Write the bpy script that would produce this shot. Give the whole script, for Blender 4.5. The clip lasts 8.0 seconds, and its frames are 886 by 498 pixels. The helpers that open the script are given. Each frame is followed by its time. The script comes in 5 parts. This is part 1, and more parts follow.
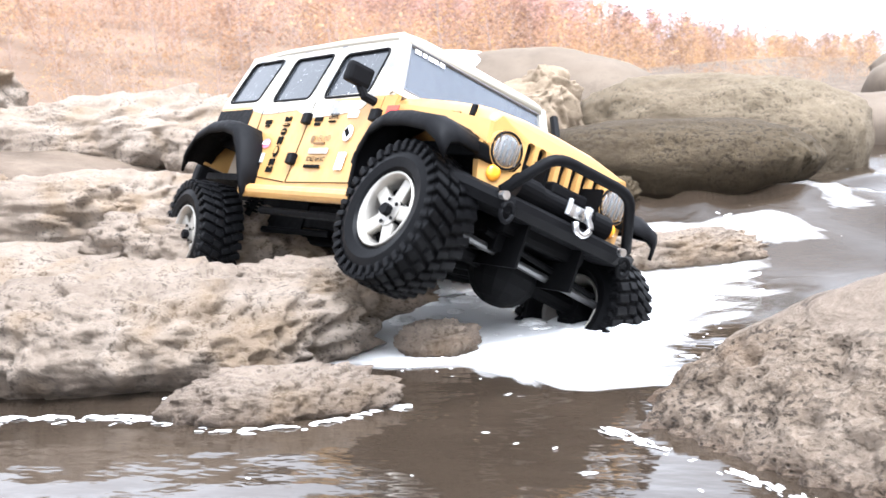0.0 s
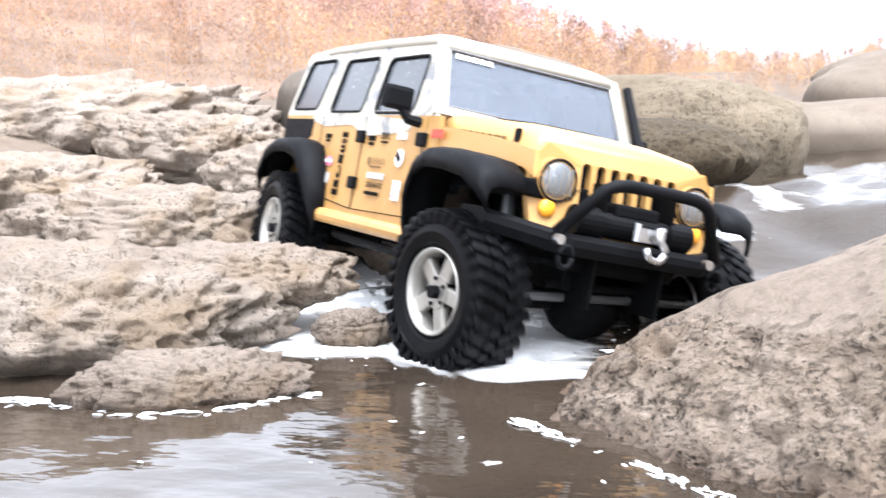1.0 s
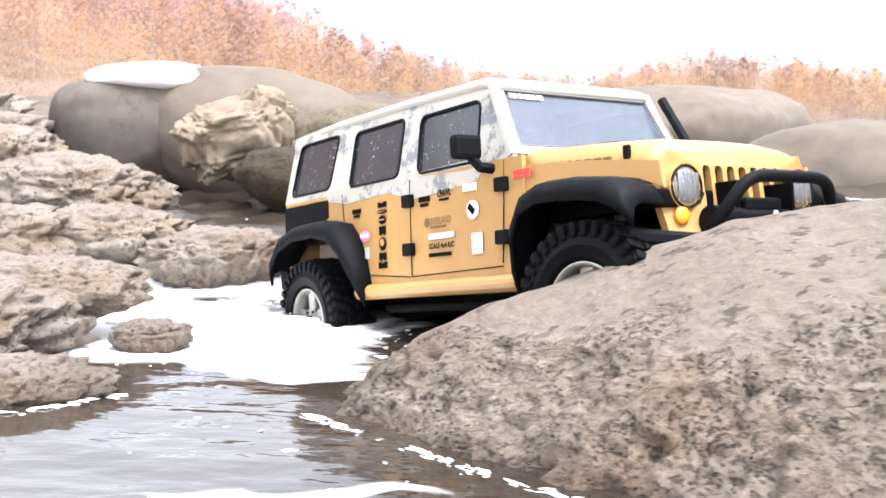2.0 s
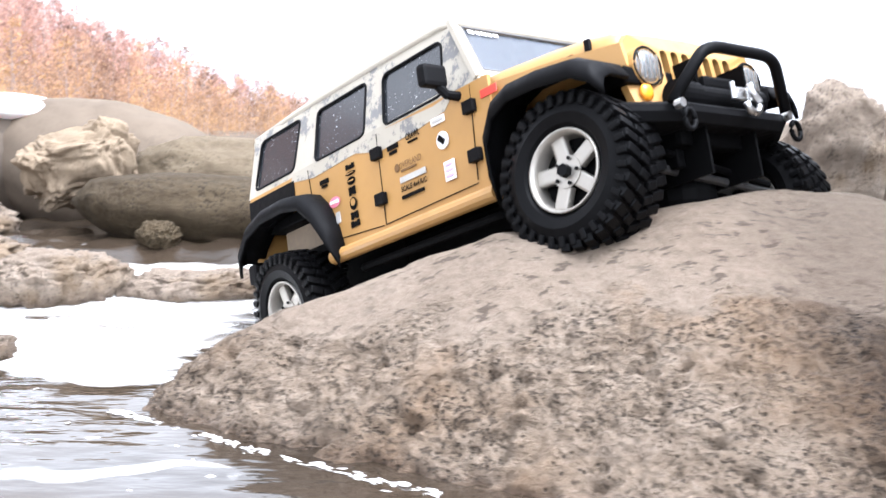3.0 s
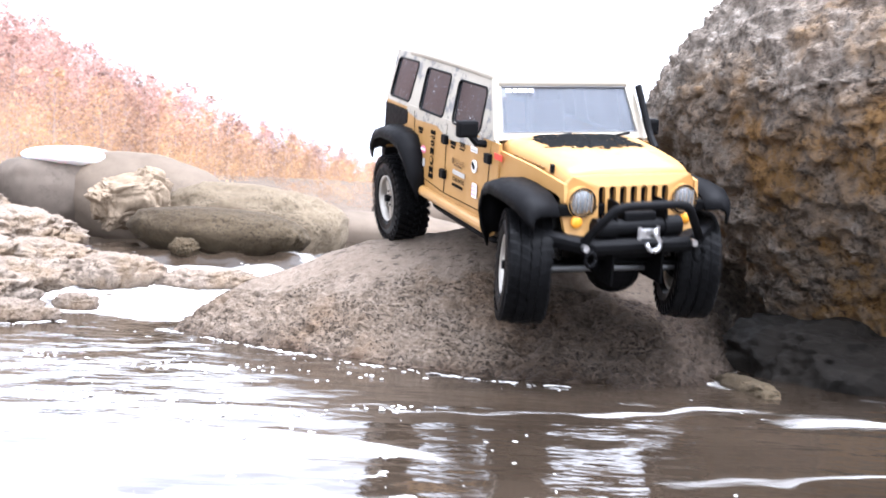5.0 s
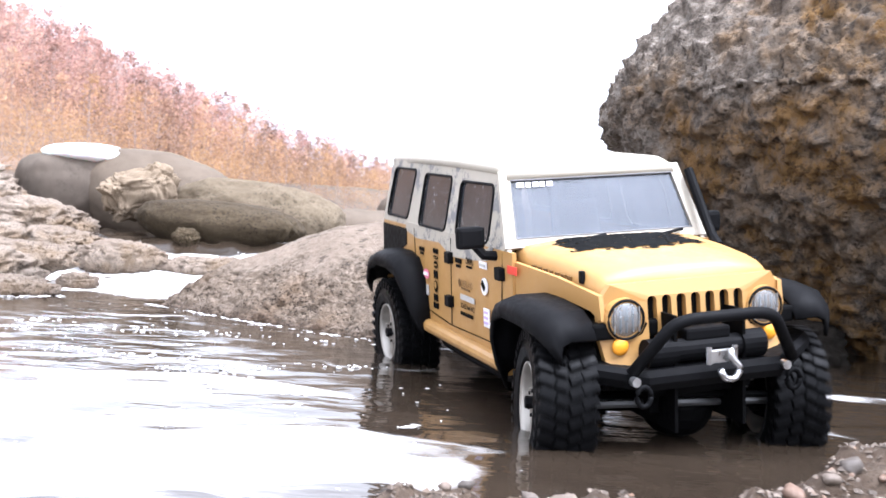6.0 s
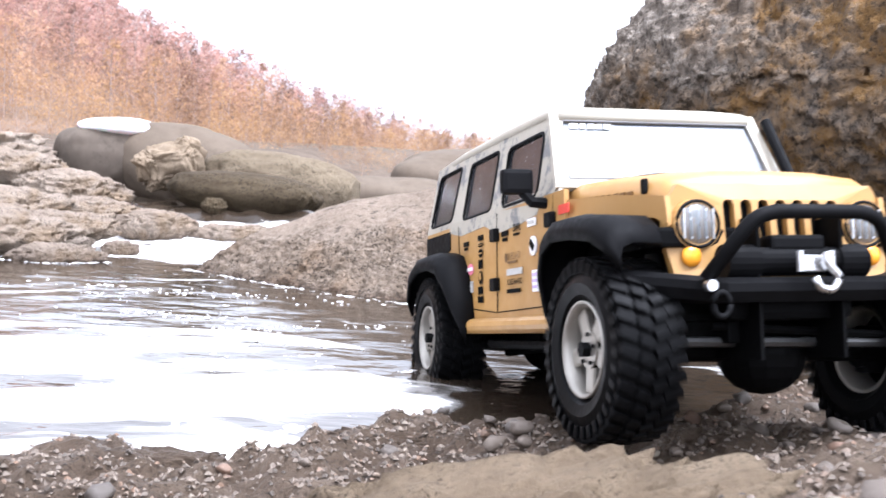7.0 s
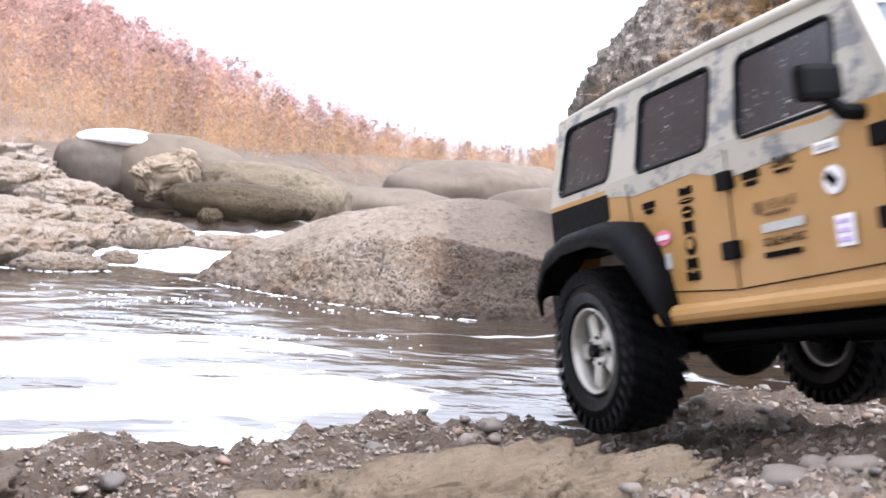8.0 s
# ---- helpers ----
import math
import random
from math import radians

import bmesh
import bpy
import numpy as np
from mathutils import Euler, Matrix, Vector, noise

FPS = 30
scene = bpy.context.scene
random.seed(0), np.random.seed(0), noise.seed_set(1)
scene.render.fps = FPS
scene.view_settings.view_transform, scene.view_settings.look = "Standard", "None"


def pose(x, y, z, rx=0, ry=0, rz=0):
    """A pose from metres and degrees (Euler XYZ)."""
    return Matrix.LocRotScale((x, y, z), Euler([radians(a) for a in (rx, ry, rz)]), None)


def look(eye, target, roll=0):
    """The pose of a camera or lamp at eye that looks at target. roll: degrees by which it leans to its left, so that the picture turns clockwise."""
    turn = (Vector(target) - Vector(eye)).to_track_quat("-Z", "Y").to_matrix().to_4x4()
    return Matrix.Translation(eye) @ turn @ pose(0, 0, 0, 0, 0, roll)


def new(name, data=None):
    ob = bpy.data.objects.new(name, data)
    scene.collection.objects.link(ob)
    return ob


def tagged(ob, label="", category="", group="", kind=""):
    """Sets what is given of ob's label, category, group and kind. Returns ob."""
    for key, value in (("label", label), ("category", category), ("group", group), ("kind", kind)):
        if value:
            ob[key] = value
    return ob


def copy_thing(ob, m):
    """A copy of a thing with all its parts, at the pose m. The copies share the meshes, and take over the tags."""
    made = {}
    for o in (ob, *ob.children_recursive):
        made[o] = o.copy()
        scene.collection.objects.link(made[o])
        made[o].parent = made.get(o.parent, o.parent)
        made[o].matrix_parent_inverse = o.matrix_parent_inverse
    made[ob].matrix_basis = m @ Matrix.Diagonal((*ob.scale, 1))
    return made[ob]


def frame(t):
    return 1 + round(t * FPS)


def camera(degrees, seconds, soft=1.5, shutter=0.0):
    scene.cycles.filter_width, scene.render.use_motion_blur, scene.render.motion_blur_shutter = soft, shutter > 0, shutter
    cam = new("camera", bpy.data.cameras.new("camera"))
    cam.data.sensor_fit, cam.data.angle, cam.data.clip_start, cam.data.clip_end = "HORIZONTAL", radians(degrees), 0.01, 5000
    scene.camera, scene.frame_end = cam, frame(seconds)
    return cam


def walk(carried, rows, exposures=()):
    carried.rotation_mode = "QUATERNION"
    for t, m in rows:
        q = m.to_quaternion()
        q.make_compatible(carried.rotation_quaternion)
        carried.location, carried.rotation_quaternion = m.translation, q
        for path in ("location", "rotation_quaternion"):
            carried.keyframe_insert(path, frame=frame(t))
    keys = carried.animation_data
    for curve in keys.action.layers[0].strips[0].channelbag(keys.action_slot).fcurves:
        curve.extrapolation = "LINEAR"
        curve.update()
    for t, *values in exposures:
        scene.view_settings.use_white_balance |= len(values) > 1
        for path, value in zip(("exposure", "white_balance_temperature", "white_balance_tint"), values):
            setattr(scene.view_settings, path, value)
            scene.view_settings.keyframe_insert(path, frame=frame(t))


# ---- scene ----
cam = camera(43.0, 8.0, soft=1.5, shutter=0.4)

# seconds, place, yaw to the left, pitch up, roll
CAMERA_ROWS = [
    (0, -0.2647, 1.0448, 0.1618, 22.29, -7.75, -4.81),
    (0.5, -0.2664, 1.0476, 0.1579, 20.58, -8.15, -3.79),
    (1.0, -0.2533, 1.0633, 0.1489, 19.71, -7.70, -2.84),
    (1.2, -0.2798, 1.0421, 0.1722, 14.63, -9.31, -2.91),
    (2.3, -0.2293, 0.9576, 0.1657, 5.55, -6.97, -0.27),
    (2.5, -0.2164, 0.9443, 0.1709, 3.60, -7.16, -0.63),
    (3, -0.1948, 0.9025, 0.1576, 0.79, -5.29, 0.81),
    (3.5, -0.1481, 0.8632, 0.1427, -0.97, -2.31, 1.87),
    (4, -0.0985, 0.7195, 0.1413, 0.46, -0.96, 2.08),
    (4.5, -0.0489, 0.5099, 0.1462, 2.67, -1.65, 2.42),
    (4.7, -0.0616, 0.4275, 0.1621, 1.60, -2.84, 2.36),
    (6, 0.0382, 0.2365, 0.1381, 3.71, -2.27, 3.24),
    (6.5, 0.0488, 0.1634, 0.1467, 3.84, -3.74, 3.03),
    (7, 0.0691, 0.0698, 0.1643, 4.51, -4.54, 2.85),
    (7.5, 0.0798, 0.0216, 0.1771, 4.51, -4.88, 2.08),
    (8, 0.0827, 0.0081, 0.1741, 4.22, -4.14, 3.12),
]


def camera_pose(x, y, z, yaw, pitch, roll):
    return pose(x, y, z, 90 + pitch, 0, yaw) @ pose(0, 0, 0, 0, 0, roll)


cam.data.dof.use_dof = True
cam.data.dof.focus_distance = 0.70
cam.data.dof.aperture_fstop = 36.0
walk(cam, [(r[0], camera_pose(*r[1:])) for r in CAMERA_ROWS],
     exposures=[(0.0, 2.43, 5750, 11), (1.2, 2.46, 5750, 11), (2.5, 2.26, 5850, 13), (3.0, 2.32, 5800, 12), (3.6, 2.46, 5700, 11), (4.5, 2.58, 5650, 14), (6.0, 2.14, 5700, 15), (8.0, 1.97, 5700, 15)])

# ---- light: a bright overcast sky with a weak broad sun ----
world = bpy.data.worlds.new("overcast_sky")
scene.world = world
world.use_nodes = True
wn, wl = world.node_tree.nodes, world.node_tree.links
wn.clear()
sky = wn.new("ShaderNodeTexSky")
sky.sky_type = "NISHITA"
sky.sun_disc = False
sky.sun_elevation = radians(69)
sky.sun_rotation = radians(120)
sky.air_density, sky.dust_density, sky.ozone_density = 1.0, 4.0, 1.0
pale = wn.new("ShaderNodeHueSaturation")
pale.inputs["Saturation"].default_value = 0.04
bg = wn.new("ShaderNodeBackground")
bg.inputs["Strength"].default_value = 0.172
wout = wn.new("ShaderNodeOutputWorld")
wl.new(sky.outputs[0], pale.inputs["Color"])
# the cloud layer stays bright down to the horizon
cloud = wn.new("ShaderNodeMixRGB")
cloud.blend_type = "LIGHTEN"
cloud.inputs[0].default_value = 1.0
cloud.inputs[2].default_value = (2.6, 2.6, 2.65, 1.0)
wl.new(pale.outputs[0], cloud.inputs[1])
wl.new(cloud.outputs[0], bg.inputs["Color"])
wl.new(bg.outputs[0], wout.inputs["Surface"])

sun_data = bpy.data.lights.new("sun", "SUN")
sun_data.energy, sun_data.angle, sun_data.color = 0.95, radians(32), (1.0, 0.98, 0.95)
sun = new("sun", sun_data)
sun.matrix_world = look((1.4, 0.4, 4.2), (0, 1.2, 0))


# ---- materials ----
class Mat:
    """A node material under construction."""

    def __init__(self, name, rough=0.8, metal=0.0):
        self.m = bpy.data.materials.new(name)
        self.m.use_nodes = True
        self.n, self.l = self.m.node_tree.nodes, self.m.node_tree.links
        self.b = self.n["Principled BSDF"]
        self.b.inputs["Roughness"].default_value = rough
        self.b.inputs["Metallic"].default_value = metal
        self.tc = self.n.new("ShaderNodeTexCoord").outputs["Object"]

    def noise(self, scale, detail=5.0, rough=0.6, stretch=None, world=False):
        k = self.n.new("ShaderNodeTexNoise")
        k.inputs["Scale"].default_value = scale
        k.inputs["Detail"].default_value = detail
        k.inputs["Roughness"].default_value = rough
        src = self.tc
        if world:
            src = self.n.new("ShaderNodeNewGeometry").outputs["Position"]
        if stretch:
            mp = self.n.new("ShaderNodeMapping")
            mp.inputs["Scale"].default_value = stretch
            self.l.new(src, mp.inputs["Vector"])
            src = mp.outputs[0]
        self.l.new(src, k.inputs["Vector"])
        return k.outputs["Fac"]

    def voronoi(self, scale, feature="F1"):
        k = self.n.new("ShaderNodeTexVoronoi")
        k.feature = feature
        k.inputs["Scale"].default_value = scale
        self.l.new(self.tc, k.inputs["Vector"])
        return k.outputs["Distance"]

    def ramp(self, fac, stops):
        k = self.n.new("ShaderNodeValToRGB")
        e = k.color_ramp.elements
        while len(e) < len(stops):
            e.new(0.5)
        for el, (p, c) in zip(e, stops):
            el.position = p
            el.color = (*c, 1) if len(c) == 3 else c
        self.l.new(fac, k.inputs["Fac"])
        return k.outputs["Color"]

    def grey(self, fac, lo, hi, a=0.0, b=1.0):
        k = self.n.new("ShaderNodeMapRange")
        k.inputs["From Min"].default_value, k.inputs["From Max"].default_value = lo, hi
        k.inputs["To Min"].default_value, k.inputs["To Max"].default_value = a, b
        self.l.new(fac, k.inputs["Value"])
        return k.outputs["Result"]

    def mix(self, fac, a, b, mode="MIX"):
        k = self.n.new("ShaderNodeMix")
        k.data_type, k.blend_type = "RGBA", mode
        for sock, v in ((k.inputs[0], fac), (k.inputs[6], a), (k.inputs[7], b)):
            if isinstance(v, (int, float)):
                sock.default_value = v
            elif isinstance(v, tuple):
                sock.default_value = (*v, 1)
            else:
                self.l.new(v, sock)
        return k.outputs[2]

    def math(self, op, a, b=0.0):
        k = self.n.new("ShaderNodeMath")
        k.operation = op
        for sock, v in ((k.inputs[0], a), (k.inputs[1], b)):
            if isinstance(v, (int, float)):
                sock.default_value = v
            else:
                self.l.new(v, sock)
        return k.outputs[0]

    def bump(self, height, strength=0.5, dist=0.01):
        k = self.n.new("ShaderNodeBump")
        k.inputs["Strength"].default_value = strength
        k.inputs["Distance"].default_value = dist
        self.l.new(height, k.inputs["Height"])
        self.l.new(k.outputs[0], self.b.inputs["Normal"])
        return self

    def set(self, **kw):
        for key, v in kw.items():
            sock = self.b.inputs[key.replace("_", " ")]
            if isinstance(v, tuple):
                sock.default_value = (*v, 1) if len(v) == 3 else v
            elif isinstance(v, (int, float)):
                sock.default_value = v
            else:
                self.l.new(v, sock)
        return self

    def height_above(self):
        """World height, for wet and dry zones on rocks at the waterline."""
        g = self.n.new("ShaderNodeNewGeometry")
        sx = self.n.new("ShaderNodeSeparateXYZ")
        self.l.new(g.outputs["Position"], sx.inputs[0])
        return sx.outputs["Z"]


def rock_material(name, dark, mid, light, scale=14.0, pit=0.6, rough=0.85, stain=None, wet=True, deep=0.006, soak=0.022):
    """Stone with blotches, grain, pits that hold dirt, and a dark wet foot at the water."""
    m = Mat(name, rough)
    big = m.noise(scale * 0.35, 4)
    fine = m.noise(scale * 4.0, 8, 0.7)
    col = m.ramp(big, [(0.3, dark), (0.5, mid), (0.72, light)])
    grain = m.ramp(fine, [(0.3, tuple(c * 0.5 for c in mid)), (0.55, mid), (0.75, light)])
    col = m.mix(0.5, col, grain)
    hollow = m.noise(scale * 8.0, 6, 0.75)
    patchy = m.grey(m.noise(scale * 0.7, 3), 0.38, 0.60)
    dirt = m.math("MULTIPLY", m.grey(hollow, 0.49, 0.61), m.grey(patchy, 0, 1, 0.25, 1.0))
    dirt = m.math("MULTIPLY", dirt, min(1.0, pit))
    col = m.mix(m.math("MULTIPLY", dirt, 0.9), col, tuple(c * 0.30 for c in dark))
    if stain:
        sp = m.grey(m.noise(scale * 0.5, 3), 0.50, 0.66)
        col = m.mix(m.math("MULTIPLY", sp, 0.65), col, stain)
    if wet:
        h = m.math("ADD", m.height_above(), m.math("MULTIPLY", m.math("SUBTRACT", big, 0.5), 0.03))
        dry = m.grey(h, 0.002, soak)
        col = m.mix(dry, m.mix(1.0, col, (0.5, 0.47, 0.45), "MULTIPLY"), col)
        m.set(Roughness=m.grey(dry, 0, 1, 0.35, rough))
    m.set(Base_Color=col, Specular_IOR_Level=0.2)
    hgt = m.math("ADD", m.math("MULTIPLY", fine, 0.7), m.math("MULTIPLY", hollow, -1.2 * pit))
    m.bump(hgt, 1.0, deep)
    return m.m


def slab_material():
    """Sandstone: worn smooth and pale above, rough, brown and full of pits where the stream has eaten its front."""
    m = Mat("weathered_sandstone", 0.85)
    at = m.n.new("ShaderNodeAttribute")
    at.attribute_name = "pitted"
    eaten = at.outputs["Fac"]
    big = m.noise(9, 4)
    fine = m.noise(150, 8, 0.75)
    top = m.mix(0.45, m.ramp(big, [(0.3, (0.19, 0.15, 0.117)), (0.5, (0.255, 0.21, 0.17)), (0.7, (0.32, 0.27, 0.225))]), m.ramp(fine, [(0.32, (0.11, 0.086, 0.066)), (0.55, (0.255, 0.21, 0.17)), (0.75, (0.36, 0.31, 0.262))]))
    chips = m.math("MULTIPLY", m.grey(m.noise(80, 4, 0.6, (1, 2.2, 1)), 0.57, 0.62), m.grey(m.noise(15, 2), 0.40, 0.52))
    top = m.mix(m.math("MULTIPLY", chips, 0.8), top, (0.085, 0.068, 0.054))
    rough = m.mix(0.5, m.ramp(m.noise(16, 5), [(0.32, (0.17, 0.125, 0.088)), (0.5, (0.275, 0.223, 0.176)), (0.68, (0.38, 0.325, 0.275))]), m.ramp(fine, [(0.32, (0.095, 0.072, 0.052)), (0.52, (0.275, 0.223, 0.176)), (0.72, (0.46, 0.40, 0.34))]))
    rust = m.grey(m.noise(7, 3), 0.56, 0.68)
    rough = m.mix(m.math("MULTIPLY", rust, 0.35), rough, (0.27, 0.165, 0.085))
    hole = m.noise(250, 4, 0.7, (1, 1.2, 1.4))
    pits = m.math("MULTIPLY", m.grey(hole, 0.50, 0.62), m.grey(m.noise(34, 4, 0.6), 0.38, 0.60, 0.2, 1.0))
    dots = m.math("MULTIPLY", m.grey(m.voronoi(175), 0.22, 0.13), m.grey(m.noise(48, 3), 0.46, 0.54))
    pits = m.math("MAXIMUM", pits, dots)
    rough = m.mix(m.math("MULTIPLY", pits, 0.86), rough, (0.045, 0.034, 0.026))
    edge = m.grey(m.math("ADD", eaten, m.math("MULTIPLY", m.math("SUBTRACT", m.noise(22, 6, 0.7), 0.5), 1.1)), 0.42, 0.58)
    col = m.mix(edge, top, rough)
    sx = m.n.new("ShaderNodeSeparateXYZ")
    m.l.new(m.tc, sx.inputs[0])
    # the leaning boulder's soft shadow on the right end, painted into the colour
    end_shade = m.grey(m.math("ADD", sx.outputs[0], m.math("MULTIPLY", m.math("SUBTRACT", m.noise(14, 5, 0.7), 0.5), 0.10)), -0.05, 0.0)
    end_shade = m.math("MULTIPLY", end_shade, m.grey(edge, 0, 1, 0.5, 1.0))
    col = m.mix(end_shade, m.mix(1.0, col, (0.97, 0.925, 0.87), "MULTIPLY"), m.mix(1.0, col, (0.34, 0.305, 0.275), "MULTIPLY"))
    dry = m.grey(m.math("ADD", m.height_above(), m.math("MULTIPLY", m.math("SUBTRACT", big, 0.5), 0.02)), 0.001, 0.012)
    m.set(Base_Color=m.mix(dry, m.mix(1.0, col, (0.6, 0.56, 0.53), "MULTIPLY"), col), Roughness=m.grey(dry, 0, 1, 0.4, 0.88), Specular_IOR_Level=0.25)
    hgt = m.math("SUBTRACT", m.math("MULTIPLY", fine, 0.7), m.math("MULTIPLY", m.math("MULTIPLY", pits, edge), 0.9))
    m.bump(hgt, 1.0, 0.010)
    return m.m


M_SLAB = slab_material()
M_LEDGE = rock_material("pale_riverbank_rock", (0.17, 0.126, 0.089), (0.37, 0.297, 0.233), (0.53, 0.45, 0.375), 30, 1.0, stain=(0.24, 0.165, 0.095), deep=0.010)
M_BOULDER = rock_material("olive_brown_boulder", (0.05, 0.035, 0.02), (0.115, 0.085, 0.05), (0.215, 0.165, 0.10), 28, 0.9, wet=False, deep=0.012)
M_BOULDER_PALE = rock_material("olive_tan_boulder", (0.11, 0.083, 0.052), (0.205, 0.16, 0.107), (0.31, 0.25, 0.172), 26, 0.8, deep=0.012, wet=False)
M_SMOOTH = rock_material("smooth_grey_boulder", (0.075, 0.057, 0.041), (0.125, 0.097, 0.072), (0.175, 0.14, 0.107), 9, 0.3, wet=False, deep=0.003)
M_BROKEN = rock_material("broken_tan_rock", (0.13, 0.095, 0.06), (0.22, 0.168, 0.115), (0.31, 0.245, 0.175), 18, 0.6, wet=False)
M_DARK = rock_material("dark_grey_rock", (0.055, 0.043, 0.034), (0.105, 0.084, 0.066), (0.16, 0.13, 0.105), 12, 0.4, wet=False, deep=0.003)
# near-black colour puts the shade under the overhang into the stone
M_GAP_SHADE = rock_material("gap_shade_rock", (0.008, 0.007, 0.006), (0.022, 0.018, 0.014), (0.05, 0.04, 0.032), 24, 0.8, 0.6, wet=False, deep=0.008)
M_LOG = rock_material("dark_olive_boulder", (0.038, 0.026, 0.014), (0.083, 0.061, 0.036), (0.15, 0.115, 0.07), 28, 0.9, wet=False, deep=0.010)
M_STONE = rock_material("warm_tan_stone", (0.12, 0.084, 0.05), (0.235, 0.175, 0.115), (0.36, 0.28, 0.19), 60, 0.9, wet=False, deep=0.006)


def conglomerate_material():
    """Rough dark conglomerate: lumps with pale faces, deep brown hollows and an ochre-stained flank."""
    m = Mat("pitted_conglomerate", 0.88)
    lumps, fine = m.noise(30, 6, 0.66), m.noise(120, 8, 0.75)
    col = m.mix(0.5, m.ramp(lumps, [(0.34, (0.17, 0.134, 0.103)), (0.5, (0.41, 0.345, 0.285)), (0.66, (0.62, 0.55, 0.475))]), m.ramp(fine, [(0.32, (0.095, 0.073, 0.054)), (0.52, (0.41, 0.345, 0.285)), (0.72, (0.66, 0.59, 0.51))]))
    sx = m.n.new("ShaderNodeSeparateXYZ")
    m.l.new(m.tc, sx.inputs[0])
    flank = m.grey(m.math("ADD", sx.outputs[0], m.math("MULTIPLY", m.math("SUBTRACT", m.noise(6, 5, 0.7), 0.5), 0.9)), 0.22, 0.36)
    ochre = m.math("MULTIPLY", flank, m.grey(m.noise(30, 5, 0.7), 0.36, 0.55))
    col = m.mix(m.math("MULTIPLY", ochre, 0.9), col, (0.40, 0.215, 0.06))
    brown = m.grey(m.noise(5, 4), 0.54, 0.66)
    col = m.mix(m.math("MULTIPLY", brown, 0.25), col, (0.24, 0.15, 0.085))
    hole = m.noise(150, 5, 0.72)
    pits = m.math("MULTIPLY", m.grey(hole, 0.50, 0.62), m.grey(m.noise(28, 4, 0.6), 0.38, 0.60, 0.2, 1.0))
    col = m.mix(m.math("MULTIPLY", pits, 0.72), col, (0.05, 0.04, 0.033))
    m.set(Base_Color=col, Specular_IOR_Level=0.25)
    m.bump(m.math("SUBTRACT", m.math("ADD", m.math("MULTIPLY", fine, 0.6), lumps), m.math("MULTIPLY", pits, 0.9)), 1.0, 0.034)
    return m.m


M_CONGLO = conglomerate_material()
M_GRAVEL = rock_material("wet_gravel_bed", (0.115, 0.081, 0.055), (0.25, 0.188, 0.138), (0.40, 0.315, 0.24), 50, 0.9, deep=0.009, soak=0.055)


def pebble_material():
    m = Mat("river_pebble", 0.55)
    r = m.n.new("ShaderNodeObjectInfo").outputs["Random"]
    tint = m.ramp(r, [(0.0, (0.055, 0.045, 0.037)), (0.4, (0.12, 0.094, 0.073)), (0.7, (0.155, 0.12, 0.09)), (0.85, (0.17, 0.092, 0.055)), (1.0, (0.25, 0.212, 0.16))])
    f = m.noise(160, 5)
    m.set(Base_Color=m.mix(m.grey(f, 0.3, 0.8, 0, 0.6), tint, (0.12, 0.10, 0.085)))
    m.bump(f, 0.3, 0.002)
    return m.m


M_PEBBLE = pebble_material()


def grit_material():
    m = Mat("mixed_grit", 0.7)
    r = m.n.new("ShaderNodeNewGeometry").outputs["Random Per Island"]
    tint = m.ramp(r, [(0.0, (0.06, 0.046, 0.035)), (0.5, (0.13, 0.10, 0.077)), (0.85, (0.18, 0.142, 0.11)), (0.95, (0.17, 0.10, 0.062)), (1.0, (0.22, 0.185, 0.145))])
    m.set(Base_Color=tint)
    m.bump(m.noise(220, 4), 0.3, 0.002)
    return m.m


M_GRIT = grit_material()


def snow_material():
    m = Mat("snow", 0.6)
    m.set(Base_Color=(0.85, 0.87, 0.9), Subsurface_Weight=0.1)
    m.bump(m.noise(60, 4), 0.2, 0.004)
    return m.m


M_SNOW = snow_material()


def foam_material():
    m = Mat("river_foam", 0.7)
    m.set(Base_Color=m.ramp(m.noise(120, 5), [(0.3, (0.72, 0.70, 0.67)), (0.6, (0.88, 0.87, 0.85))]))
    m.bump(m.voronoi(260), 0.5, 0.003)
    return m.m


M_FOAM = foam_material()


